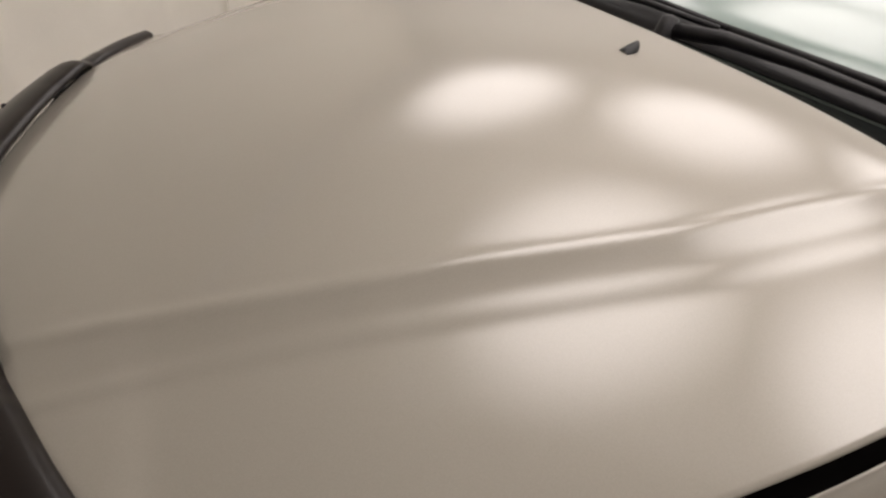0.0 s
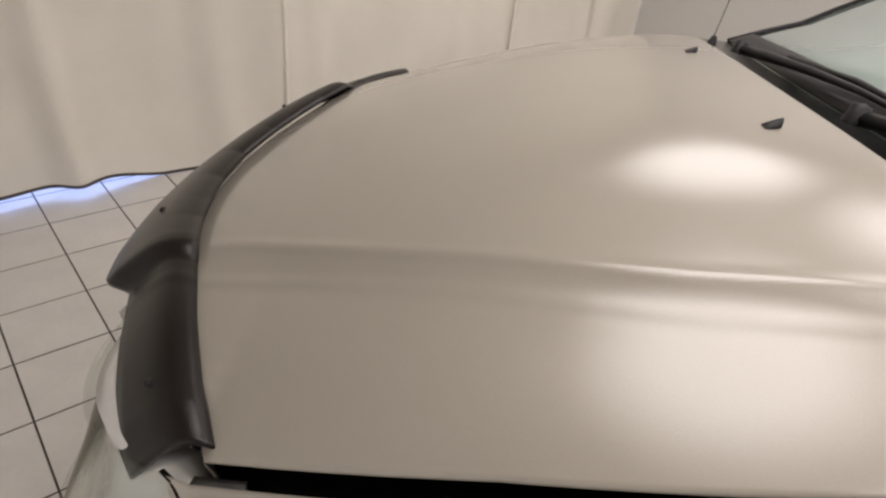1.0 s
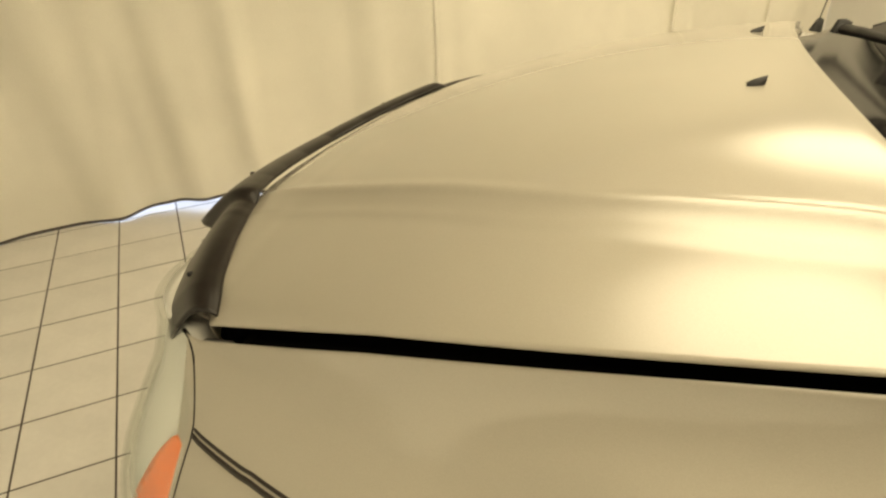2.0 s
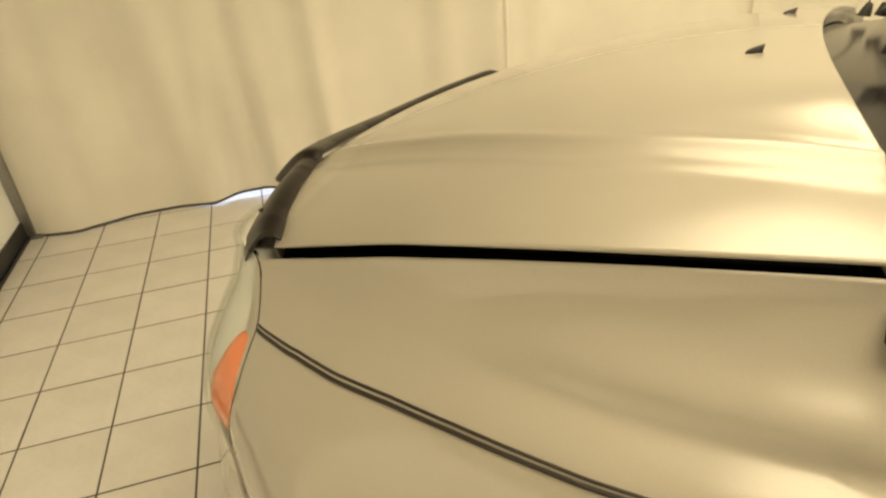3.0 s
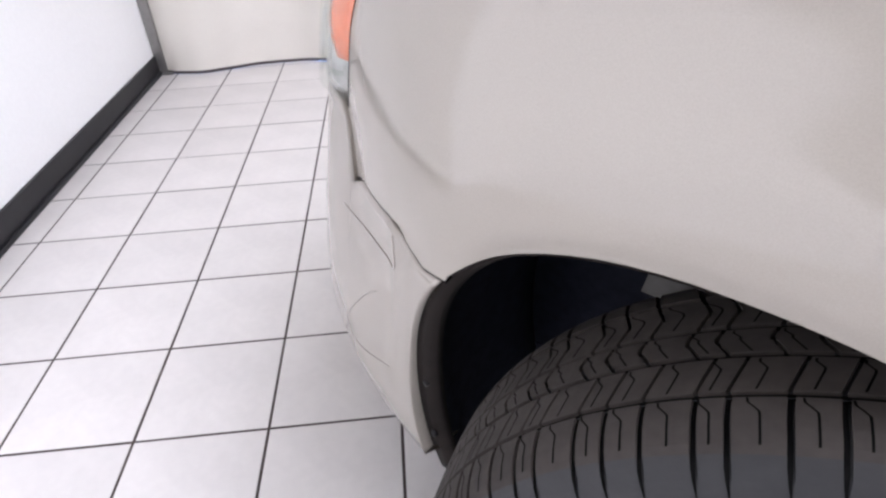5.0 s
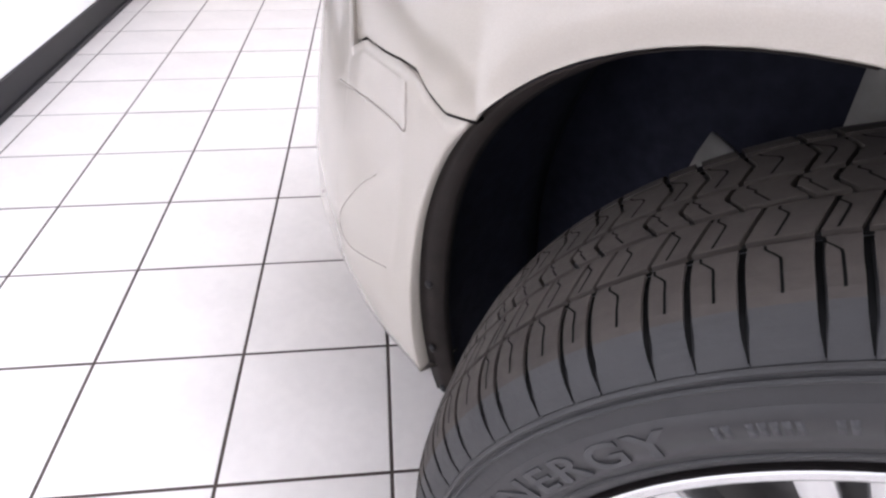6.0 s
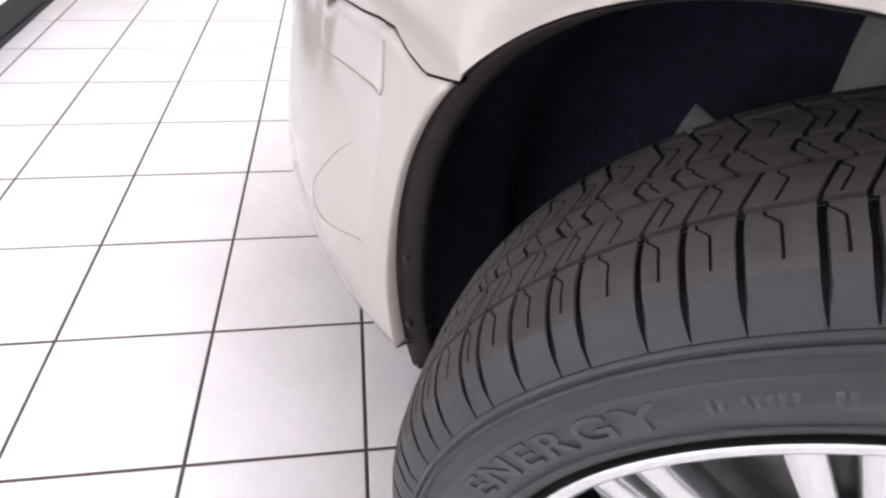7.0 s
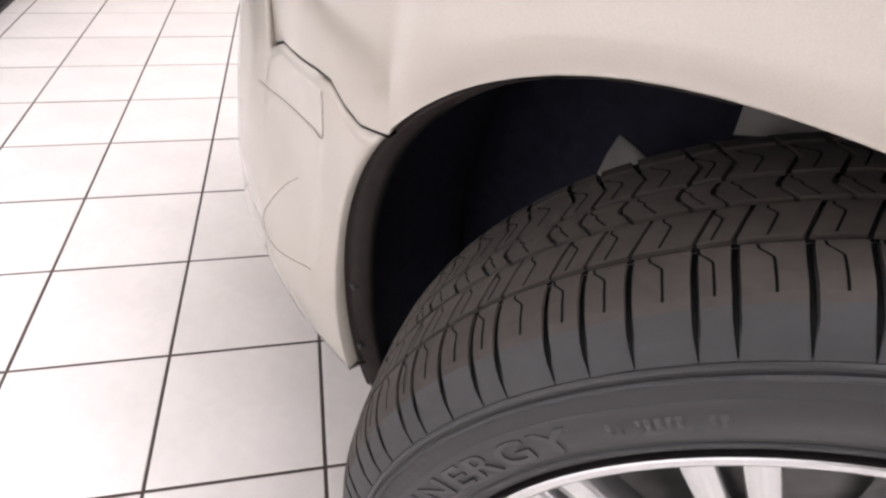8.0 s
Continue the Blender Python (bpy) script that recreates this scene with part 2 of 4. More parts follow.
box(bm, WALL_G + 0.012, WALL_END, 0.0, WALL_G + 0.022, CURTAIN_H - 0.118, 0.018)
structure("baseboard", bm, BASE_M, "black vinyl baseboard along the white wall")


CURTAIN_LINE = [(-1.0, 2.60), (-0.3, 2.61), (0.3, 2.58), (0.85, 2.51), (1.3, 2.50), (1.7, 2.44), (2.4, 2.42), (5.5, 2.40)]


def curtain():
    c = thing("curtain", "cream canvas curtain hanging in soft folds down to the tiles", "curtain", m=ROOM.copy())
    rng = random.Random(4)
    folds = [(rng.uniform(WALL_G, FAR_G), rng.uniform(0.05, 0.22), rng.uniform(0.014, 0.045), rng.uniform(-0.25, 0.25)) for _ in range(34)]
    rows = []
    g_steps = 420
    for k in range(25):
        z = k / 24
        row = []
        for i in range(g_steps + 1):
            g = WALL_G + 0.02 + (FAR_G - WALL_G - 0.022) * i / g_steps
            hem = 0.006 + 0.050 * smooth(-0.15, 0.45, g) * smooth(1.15, 0.85, g)
            zz = hem + (CEIL - 0.03 - hem) * z
            h = lerp_table(CURTAIN_LINE, g) + 0.012 * math.sin(g * 6.3) * (1 - z) * smooth(0.9, 1.3, g) + 0.005 * math.sin(g * 7) * (1 - 0.4 * z) + 0.02 * math.sin(g * 2.1 + z)
            for fg, fw, fa, lean in folds:
                d = (g - fg - lean * z) / fw
                if abs(d) < 3:
                    h -= fa * math.exp(-d * d) * (1 - 0.5 * z)
            h += 0.018 * noise.noise((g * 3.0, z * 6.0, 1.7))
            row.append((g, h, zz))
        rows.append(row)
    part("cloth", grid(rows), CANVAS, c)
    part("hem", grid([[(p[0], p[1] - 0.004, p[2] - 0.004) for p in rows[0]], [(p[0], p[1] - 0.004, p[2] + 0.010) for p in rows[0]]], (0, 0.006, 0)), HEM, c, "dark strip along the hem")
    for g in (1.75, 3.4, 4.2):
        pts = []
        for k in range(13):
            z = 0.06 + (CEIL - 0.1) * k / 12
            pts.append((g + 0.01 * math.sin(z * 3), 0, z))
        # sewn seam strips that follow the cloth
        left = []
        for p in pts:
            i = int(round((p[0] - WALL_G - 0.02) / (FAR_G - WALL_G - 0.03) * g_steps))
            kk = min(24, int(round((p[2]) / CEIL * 24)))
            h = rows[kk][i][1] - 0.006
            left.append([(p[0] - 0.012, h, p[2]), (p[0] + 0.012, h, p[2])])
        part("seam", grid(left, (0, -0.002, 0)), CANVAS, c)
    bm = tube([(WALL_G + 0.1, 2.65, CEIL - 0.025), (-0.3, 2.65, CEIL - 0.025), (0.8, 2.56, CEIL - 0.025), (2.2, 2.48, CEIL - 0.025), (FAR_G - 0.02, 2.45, CEIL - 0.025)], 0.02)
    part("rail", bm, STEEL, c)
    return c


curtain()
post = thing("door_post", "grey metal post beside the curtain in the wall corner", "post", m=ROOM.copy())
part("post", box(bmesh.new(), WALL_G + 0.001, CURTAIN_H - 0.115, 0.0, WALL_G + 0.050, CURTAIN_H - 0.055, CEIL, 0.004), STEEL, post, smooth=False)
part("foot_plate", box(bmesh.new(), WALL_G + 0.024, CURTAIN_H - 0.135, 0.0, WALL_G + 0.085, CURTAIN_H - 0.045, 0.012, 0.002), STEEL, post, smooth=False)
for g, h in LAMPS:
    cl = thing("ceiling_light", "white ceiling light with a diffuser that glows most at its middle", "ceiling light", "ceiling lights", m=ROOM @ pose(g, h, CEIL))
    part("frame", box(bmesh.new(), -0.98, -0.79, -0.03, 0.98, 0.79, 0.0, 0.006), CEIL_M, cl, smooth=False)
    part("diffuser", box(bmesh.new(), -0.97, -0.78, -0.045, 0.97, 0.78, -0.031, 0.004), DIM_DIFFUSER if g > 3 else DIFFUSER, cl, smooth=False)


# ---- the car: x runs from its nose to its tail, y to its right side ----
YC = 0.78
car = thing("car", "champagne metallic minivan with a smoked bonnet deflector, parked on the tiles", "car")


def mirrored(p):
    return (p[0], 2 * YC - p[1], p[2])


def flip(bm):
    for v in bm.verts:
        v.co.y = 2 * YC - v.co.y
    return bm


def both(name, make, mat, parent, label=""):
    return [part(name, make(), mat, parent, label), part(name, flip(make()), mat, parent, label)]


# Outline of the body in plan at bumper height, left half, from the door to the nose.
PLAN = [(1.7, -0.125), (1.3, -0.130), (1.0, -0.132), (0.9, -0.131), (0.8, -0.127), (0.72, -0.117), (0.65, -0.091), (0.59, -0.062), (0.53, -0.029),
        (0.47, 0.007), (0.41, 0.043), (0.345, 0.085), (0.28, 0.136), (0.225, 0.207), (0.187, 0.30), (0.152, 0.403), (0.11, 0.508), (0.083, 0.622), (0.07, YC)]


def spline(points, per=10):
    p = [np.array(q, float) for q in points]
    p = [2 * p[0] - p[1]] + p + [2 * p[-1] - p[-2]]
    out = []
    for a, b, c, d in zip(p, p[1:], p[2:], p[3:]):
        for k in range(per):
            t = k / per
            out.append(0.5 * (2 * b + (c - a) * t + (2 * a - 5 * b + 4 * c - d) * t**2 + (3 * b - a - 3 * c + d) * t**3))
    return np.array(out + [p[-2]])


CURVE = spline(PLAN)
ARC = np.r_[0, np.cumsum(np.hypot(*np.diff(CURVE, axis=0).T))]
S_MID = float(ARC[-1])


def plan(s):
    """Point and outward normal on the plan outline."""
    p = np.array([np.interp(s, ARC, CURVE[:, k]) for k in (0, 1)])
    e = 0.01
    q = np.array([np.interp(min(s + e, S_MID), ARC, CURVE[:, k]) for k in (0, 1)]) - np.array([np.interp(max(s - e, 0), ARC, CURVE[:, k]) for k in (0, 1)])
    q /= np.hypot(*q)
    return p, np.array([q[1] * -1, q[0]]) * 1.0


def s_of_x(x):
    return float(np.interp(-x, -CURVE[:, 0], ARC))


SECTION = [(0.15, 0.07), (0.25, 0.025), (0.40, 0.008), (0.60, 0.0), (0.77, 0.0), (0.82, 0.001), (0.85, 0.005), (0.88, 0.015), (0.912, 0.036), (0.95, 0.066), (1.0, 0.115), (1.024, 0.146), (1.034, 0.154),
           (1.08, 0.166), (1.12, 0.171), (1.17, 0.177), (1.25, 0.187)]
SHOULDER = [(0.62, 0.0), (0.70, 0.011), (0.884, 0.028), (1.036, 0.042), (1.145, 0.052), (1.5, 0.06)]
SEC_SPL = spline(SECTION, 8)
DY_UPPER = [(0.30, 0.268), (0.38, 0.176), (0.45, 0.109), (0.52, 0.057), (0.60, 0.035), (0.71, 0.022), (0.86, 0.004), (0.98, -0.004), (1.12, 0.0), (1.7, 0.0)]


def fender_y(x, z):
    low = float(np.interp(-x, -CURVE[:, 0], CURVE[:, 1])) + 0.131
    up = lerp_table(DY_UPPER, x)
    w = smooth(0.84, 1.05, z)
    z -= lerp_table(SHOULDER, x) * smooth(0.90, 1.05, z) * smooth(1.20, 1.10, z)
    return -0.131 + float(np.interp(z, SEC_SPL[:, 0], SEC_SPL[:, 1])) + low * (1 - w) + up * w


# The wheel arch: a squarish ellipse.
ARCH_X, ARCH_Z, ARCH_A, ARCH_B, ARCH_P = 0.98, 0.37, 0.385, 0.462, 2.3


def arch_r(phi):
    c, s = abs(math.cos(phi)), abs(math.sin(phi))
    return ((c / ARCH_A) ** ARCH_P + (s / ARCH_B) ** ARCH_P) ** (-1 / ARCH_P)


GAP_LINE = [(0.4500, 0.2005, 1.0364), (0.6100, 0.1862, 1.0746), (0.7100, 0.1779, 1.0984), (0.8600, 0.1591, 1.1320), (0.9800, 0.1456, 1.1583), (1.0600, 0.1339, 1.1772), (1.1400, 0.1281, 1.1940)]


CREASE = (0.9027, 0.2329, -0.0709)


def crease_z(x):
    return CREASE[0] + CREASE[1] * x + CREASE[2] * x * x


def gap_y(x):
    return lerp_table([(a, b) for a, b, _ in GAP_LINE], x)


def gap_z(x):
    return lerp_table([(a, c) for a, _, c in GAP_LINE], x)


LAMP_EDGE = [(0.7900, 0.4239), (0.8300, 0.4600), (0.8800, 0.4875), (0.9400, 0.5100), (0.9850, 0.5020), (1.0200, 0.4450), (1.0350, 0.4200)]
SEAM = [(0.7240, 0.7376), (0.6830, 0.7291), (0.6550, 0.7346), (0.6330, 0.7445), (0.6000, 0.7419), (0.5560, 0.7350), (0.4800, 0.7253), (0.4060, 0.6990)]
SEAM_PHI = math.atan2(SEAM[0][1] - ARCH_Z, SEAM[0][0] - ARCH_X)


def fender_surf(x, z):
    """The wing's outer face at a station and height: it rolls over into the bonnet gap and is tilted in round the arch
    to shape a darker band like a reflection.
    """
    g = gap_z(x)
    y = fender_y(x, z) + (gap_y(x) - 0.006 - fender_y(x, g - 0.006)) * smooth(g - 0.17, g - 0.004, z) ** 1.4 * smooth(1.55, 1.2, x)
    c = crease_z(x)
    y += smooth(0.80, 1.0, x) * 0.0045 * (math.exp(-(((z - c) / 0.010) ** 2)) - 1.3 * math.exp(-(((z - c - 0.024) / 0.016) ** 2)))
    phi, r = math.atan2(z - ARCH_Z, x - ARCH_X), math.hypot(x - ARCH_X, z - ARCH_Z)
    out = r - arch_r(phi)
    y += smooth(0.0, 0.15, SEAM_PHI - phi) * (0.005 * math.exp(-((out / 0.011) ** 2)) + 0.0065 * max(0.0, 1 - out / 0.058) - 0.002 * math.exp(-(((out - 0.07) / 0.025) ** 2)))
    return y


def arch_point(deg, lift=0.0):
    r = arch_r(radians(deg)) + lift
    return (ARCH_X + r * math.cos(radians(deg)), ARCH_Z + r * math.sin(radians(deg)))


WING_TOP = [(x, z - 0.006 + 0.004 * smooth(0.6, 1.0, x)) for x, _, z in reversed(GAP_LINE)]
WING_IN = [arch_point(-12.4 + (math.degrees(SEAM_PHI) + 12.4) * k / 60) for k in range(61)] + [(x, z + 0.0013) for x, z in SEAM]
WING_OUT = [(1.50, 0.26), (1.50, 0.6), (1.50, 0.9), (1.50, 1.13), (1.42, 1.17), (1.30, 1.188)] + WING_TOP + [(x, z) for z, x in LAMP_EDGE[::-1]] + [(0.410, 0.75), (0.402, 0.712), (0.404, 0.701)]
WING_PAIRS = [(arch_point(-12.4), (1.50, 0.26)), (arch_point(25), (1.50, 0.9)), (arch_point(52), (1.42, 1.17)), (arch_point(75), WING_TOP[0]), (arch_point(112), (0.75, gap_z(0.75))), (SEAM[0], (0.58, gap_z(0.58))),
              (SEAM[2], WING_TOP[-1]), (SEAM[4], LAMP_EDGE[4][::-1]), (SEAM[5], LAMP_EDGE[3][::-1]), (SEAM[6], LAMP_EDGE[1][::-1]), (SEAM[7], (0.404, 0.701))]


def along(line):
    p = np.array(line)
    s = np.r_[0, np.cumsum(np.hypot(*np.diff(p, axis=0).T))]
    dense = np.linspace(0, s[-1], 2000)
    xy = np.stack([np.interp(dense, s, p[:, k]) for k in (0, 1)], 1)
    return dense, xy


def fender():
    (si, pi), (so, po) = along(WING_IN), along(WING_OUT)
    ki = np.maximum.accumulate([si[np.argmin(((pi - a) ** 2).sum(1))] for a, _ in WING_PAIRS])
    ko = np.maximum.accumulate([so[np.argmin(((po - b) ** 2).sum(1))] for _, b in WING_PAIRS])
    ki[-1], ko[-1] = si[-1], so[-1]
    steps = np.concatenate([np.linspace(k, k + 1, 15)[:-1] for k in range(len(ki) - 1)] + [[len(ki) - 1]])
    rows = []
    for u in steps:
        a = [float(np.interp(np.interp(u, range(len(ki)), ki), si, pi[:, k])) for k in (0, 1)]
        b = [float(np.interp(np.interp(u, range(len(ko)), ko), so, po[:, k])) for k in (0, 1)]

        def at(t, inward=0.0):
            x, z = a[0] + (b[0] - a[0]) * t, a[1] + (b[1] - a[1]) * t
            return (x, fender_surf(x, z) + inward, z)

        row = [at(0.002, 0.022), at(0.0, 0.010)] if a[0] > SEAM[0][0] else [at(0.002, 0.004), at(0.0, 0.002)]
        row += [at((k / 96) ** 1.25) for k in range(97)]
        end = row[-1]
        row.append((end[0], end[1] + 0.002, end[2] - 0.003))
        row.append((end[0] + 0.004, end[1] + 0.004, end[2] - 0.045) if end[2] > 1.02 else (end[0] + 0.002, end[1] + 0.025, end[2]))
        rows.append(row)
    return grid(rows)


both("fender", fender, PAINT, car, "champagne metallic front wing")


def seam_line():
    """Dark shut line between wing and bumper, set into the gap."""
    pts = spline(SEAM + [(0.410, 0.745), (0.432, 0.792)], 6)
    rows = []
    for x, z in pts:
        y = fender_surf(x, z)
        rows.append([(x, y + 0.0008, z - 0.0014), (x, y + 0.0008, z + 0.0014)])
    return grid(rows, (0, 0.012, 0))


both("shut_line", seam_line, GAP, car, "dark shut line")


STRIPE_Z = [(0.4700, 0.9826), (0.5000, 0.9850), (0.5800, 0.9945), (0.6900, 1.0072), (0.7800, 1.0188), (0.8600, 1.0276), (0.9500, 1.0351), (1.0300, 1.0411), (1.2000, 1.0506), (1.5000, 1.0636)]


def pinstripe(dz, w):
    def make():
        rows = []
        for k in range(161):
            x = 0.503 + 0.985 * k / 160
            z = lerp_table(STRIPE_Z, x) + dz
            rows.append([(x, fender_surf(x, z + e) - 0.0026, z + e) for e in (-w, w)])
        return grid(rows, (0, 0.002, 0))
    return make


both("pinstripe", pinstripe(-0.0018, 0.0009), PIN_DARK, car, "dark brown coach stripe")
both("pinstripe", pinstripe(0.0016, 0.0005), PIN_DARK, car, "thin dark brown coach stripe")

# ---- bonnet ----
ZC = spline([(0.12, 0.985), (0.20, 1.035), (0.34, 1.092), (0.45, 1.120), (0.70, 1.182), (0.90, 1.226), (1.05, 1.254), (1.16, 1.268)], 8)
FRONT_X = [(0.0000, 0.2094), (0.1000, 0.2236), (0.1800, 0.2492), (0.2400, 0.2720), (0.3200, 0.3132), (0.4200, 0.3670), (0.5000, 0.4138), (0.5600, 0.4538), (0.6000, 0.4805), (0.6600, 0.5158)]
CREASE_IN = [(0.2, 0.259), (0.33, 0.303), (0.45, 0.331), (0.6, 0.368), (0.7, 0.393), (0.85, 0.440), (0.95, 0.463), (1.04, 0.487), (1.2, 0.540)]
CREASE_OUT = [(0.2, 0.342), (0.38, 0.370), (0.48, 0.380), (0.6, 0.405), (0.7, 0.430), (0.85, 0.475), (0.95, 0.498), (1.04, 0.521), (1.2, 0.572)]


def hood_half(x):
    return YC - gap_y(x) - 0.011 + 0.004 * smooth(0.6, 1.05, x)


def hood_z(x, y):
    d = abs(y - YC)
    half = max(hood_half(x), 0.3)
    z0 = float(np.interp(x, ZC[:, 0], ZC[:, 1]))
    drop = float(np.interp(max(x, 0.43), ZC[:, 0], ZC[:, 1])) - gap_z(max(x, 0.43)) - 0.006
    a, b = lerp_table(CREASE_IN, x), lerp_table(CREASE_OUT, x)
    t = min(max((d - a) / (b - a), 0), 1)
    step = 0.013 * (0.5 - t) * smooth(0.22, 0.5, x)
    s = min(d / half, 1.0)
    ridge = (0.0018 * math.exp(-(((d - a) / 0.008) ** 2)) + 0.0028 * math.exp(-(((d - b) / 0.008) ** 2))) * smooth(0.25, 0.45, x)
    return z0 - drop * (0.75 * s**2.2 + 0.25 * s**6) + (step + ridge) * (1 - s**6)


def hood():
    rows = []
    n = 160
    for i in range(-n, n + 1):
        u = i / n
        xf = 0.3
        for _ in range(12):
            xf = lerp_table(FRONT_X, abs(u) * hood_half(max(xf, 0.45) if xf > 0.45 else 0.45))
        xr = 1.055 + 0.090 * u * u
        row = []
        for k in range(61):
            x = xf + (xr - xf) * k / 60
            y = YC + u * hood_half(max(x, 0.45))
            row.append((x, y, hood_z(x, y)))
        a, b = row[0], row[-1]
        row.insert(-1, (b[0] - 0.0015, b[1], b[2]))
        row = [(a[0] + 0.010, a[1], a[2] - 0.020), (a[0] + 0.001, a[1], a[2] - 0.004)] + row + [(b[0] + 0.0008, b[1], b[2] - 0.0012), (b[0] + 0.001, b[1], b[2] - 0.006), (b[0] - 0.002, b[1], b[2] - 0.03)]
        rows.append(row)
    for side, src in ((-1, rows[0]), (1, rows[-1])):
        for dy, dz in ((0.0012, -0.0025), (-0.006, -0.0065)):
            extra = [(p[0], p[1] + side * dy, p[2] + dz) for p in src]
            if side < 0:
                rows.insert(0, extra)
            else:
                rows.append(extra)
    return grid(rows)


part("bonnet", hood(), PAINT, car, "champagne metallic bonnet with two raised creases")


# A black strip under the bonnet edge paints the gap's shade.
def bonnet_seal():
    rows = []
    for k in range(40):
        x = 0.50 + (1.16 - 0.50) * k / 39
        y, z = gap_y(x), gap_z(x)
        rows.append([(x, y - 0.004, z - 0.026), (x, y + 0.06, z - 0.026)])
    return grid(rows, (0, 0, -0.02))


def gap_plug():
    return grid([[(x, gap_y(x) - 0.004, gap_z(x) - 0.010), (x, gap_y(x) + 0.008, gap_z(x) - 0.013)] for x in (0.448, 0.47, 0.49, 0.505)], (0, 0, -0.02))


PLUG = material("grey_rubber", (0.075, 0.07, 0.068), 0.55, grain=0.1)
both("rubber_plug", gap_plug, PLUG, car, "dark grey rubber end block in the bonnet gap")
both("bonnet_seal", bonnet_seal, GAP, car, "black strip painting the shade in the bonnet gap")

# ---- smoked deflector along the bonnet's leading edge ----


DEFL_HALF = 0.595


def defl_point(e, t):
    """A point on the deflector, e across the car from its middle, t from its foot to its lip."""
    d, y = abs(e), YC + e
    xf = lerp_table(FRONT_X, d)
    blend = smooth(0.335, 0.305, d)
    reach = 0.080 + 0.040 * blend - 0.020 * smooth(0.52, DEFL_HALF, d)
    reach *= 1 - 0.45 * smooth(0.2, 0.5, e)
    side = (-0.37 if e < 0 else 0.37) * smooth(0.02, 0.3, d)
    z = hood_z(xf, y) + 0.006 + 0.020 * math.sin(min(t * 3.0, 1.5)) * (1 - 0.4 * t) - 0.050 * t**1.6 + 0.012 * blend * (1 - t)
    return (xf + 0.014 - (0.024 + 0.93 * reach) * t, y + side * reach * t * 0.8, z)


def deflector():
    return grid([[defl_point(-0.560 + 1.065 * i / 260, k / 8) for k in range(9)] for i in range(261)], (0.002, 0, -0.005))


defl = part("bonnet_deflector", deflector(), SMOKE, car, "dark smoked acrylic bug deflector")
for e in (-0.50, -0.20, 0.20, 0.50):
    bm = lathe([(0.0005, -0.003), (0.004, -0.0025), (0.005, 0.001)], 12)
    bmesh.ops.rotate(bm, verts=bm.verts, cent=(0, 0, 0), matrix=Matrix.Rotation(radians(-90), 3, "X"))
    p = defl_point(e, 0.55)
    part("screw", bm, BLACK, defl, "black fixing screw", m=pose(p[0], p[1], p[2] + 0.001))

# ---- bumper ----


def bumper_off(z, x=0.3):
    o = lerp_table([(0.16, -0.09), (0.22, -0.04), (0.28, -0.005), (0.34, 0.030), (0.42, 0.054), (0.52, 0.060), (0.62, 0.053), (0.70, 0.040), (0.80, 0.022)], z)
    ridge = 0.004 * math.exp(-(((x - 0.57 - 0.22 * (z - 0.5)) / 0.014) ** 2)) * smooth(0.42, 0.52, z)
    low, high = smooth(0.63, 0.44, x), smooth(0.50, 0.24, x)
    return o * (low + (high - low) * smooth(0.46, 0.76, z)) + ridge + 0.002


BUMPER_TOP = [(0.08, 0.80), (0.40, 0.795), (0.428, 0.79), (0.431, 0.703)] + [(x, z - 0.0013) for x, z in SEAM[-2::-1]]


def bumper_top(x):
    return lerp_table(BUMPER_TOP, x)


def arch_front_x(z):
    if z < ARCH_Z:
        return ARCH_X - ARCH_A + 0.03 * ((ARCH_Z - z) / 0.15) ** 2
    return ARCH_X - ARCH_A * (1 - min((z - ARCH_Z) / ARCH_B, 0.999) ** ARCH_P) ** (1 / ARCH_P)


def bumper():
    cols = []
    for i in range(141):
        f = i / 140
        col = []
        for k in range(31):
            q = k / 30
            # find the height first by the top line at this station
            s = s_of_x(0.60) + (S_MID - s_of_x(0.60)) * f
            x = plan(s)[0][0]
            zb = 0.24 + 0.10 * smooth(0.15, 0.45, x)
            z = zb + (bumper_top(x) - zb) * q
            ax = arch_front_x(z)
            lead = (1 - smooth(0.0, 0.22, f))
            s2 = s + (s_of_x(ax) - s_of_x(0.60)) * lead
            p, n = plan(s2)
            for _ in range(16 if lead > 0 else 0):
                z = zb + (bumper_top(float(p[0])) - zb) * q
                s2 = 0.5 * (s2 + s + (s_of_x(arch_front_x(z)) - s_of_x(0.60)) * lead)
                p, n = plan(s2)
            o = bumper_off(z, float(p[0]))
            col.append((p[0] + n[0] * o, p[1] + n[1] * o, z))
        a, b = col[0], col[-1]
        k = smooth(0.70, 0.60, b[0])
        col = [(a[0] + 0.02, a[1] + 0.04, a[2] + 0.004)] + col + [(b[0] + 0.003 * k, b[1] + 0.006, b[2] + 0.0005), (b[0] + 0.015 * k, b[1] + 0.008 + 0.022 * k, b[2] - 0.01 * k)]
        cols.append(col)
    first = cols[0]
    cols.insert(0, [(p[0] + 0.003, p[1] + 0.010 + 0.035 * smooth(0.74, 0.68, p[2]), p[2]) for p in first])
    return cols


BUMPER = bumper()
part("bumper", grid(BUMPER + [[mirrored(p) for p in c] for c in reversed(BUMPER[:-1])]), PAINT, car, "champagne painted front bumper")


def bumper_point(s, z, out=0.0):
    p, n = plan(s)
    o = bumper_off(z, float(p[0])) + out
    return (p[0] + n[0] * o, p[1] + n[1] * o, z)


def bumper_lines(path, w=0.0022):
    def make():
        rows = []
        for x, z in spline(path, 8):
            s = s_of_x(x)
            rows.append([bumper_point(s, z - w, 0.0012), bumper_point(s, z + w, 0.0012)])
        return grid(rows, (0.004, 0.004, 0))
    return make


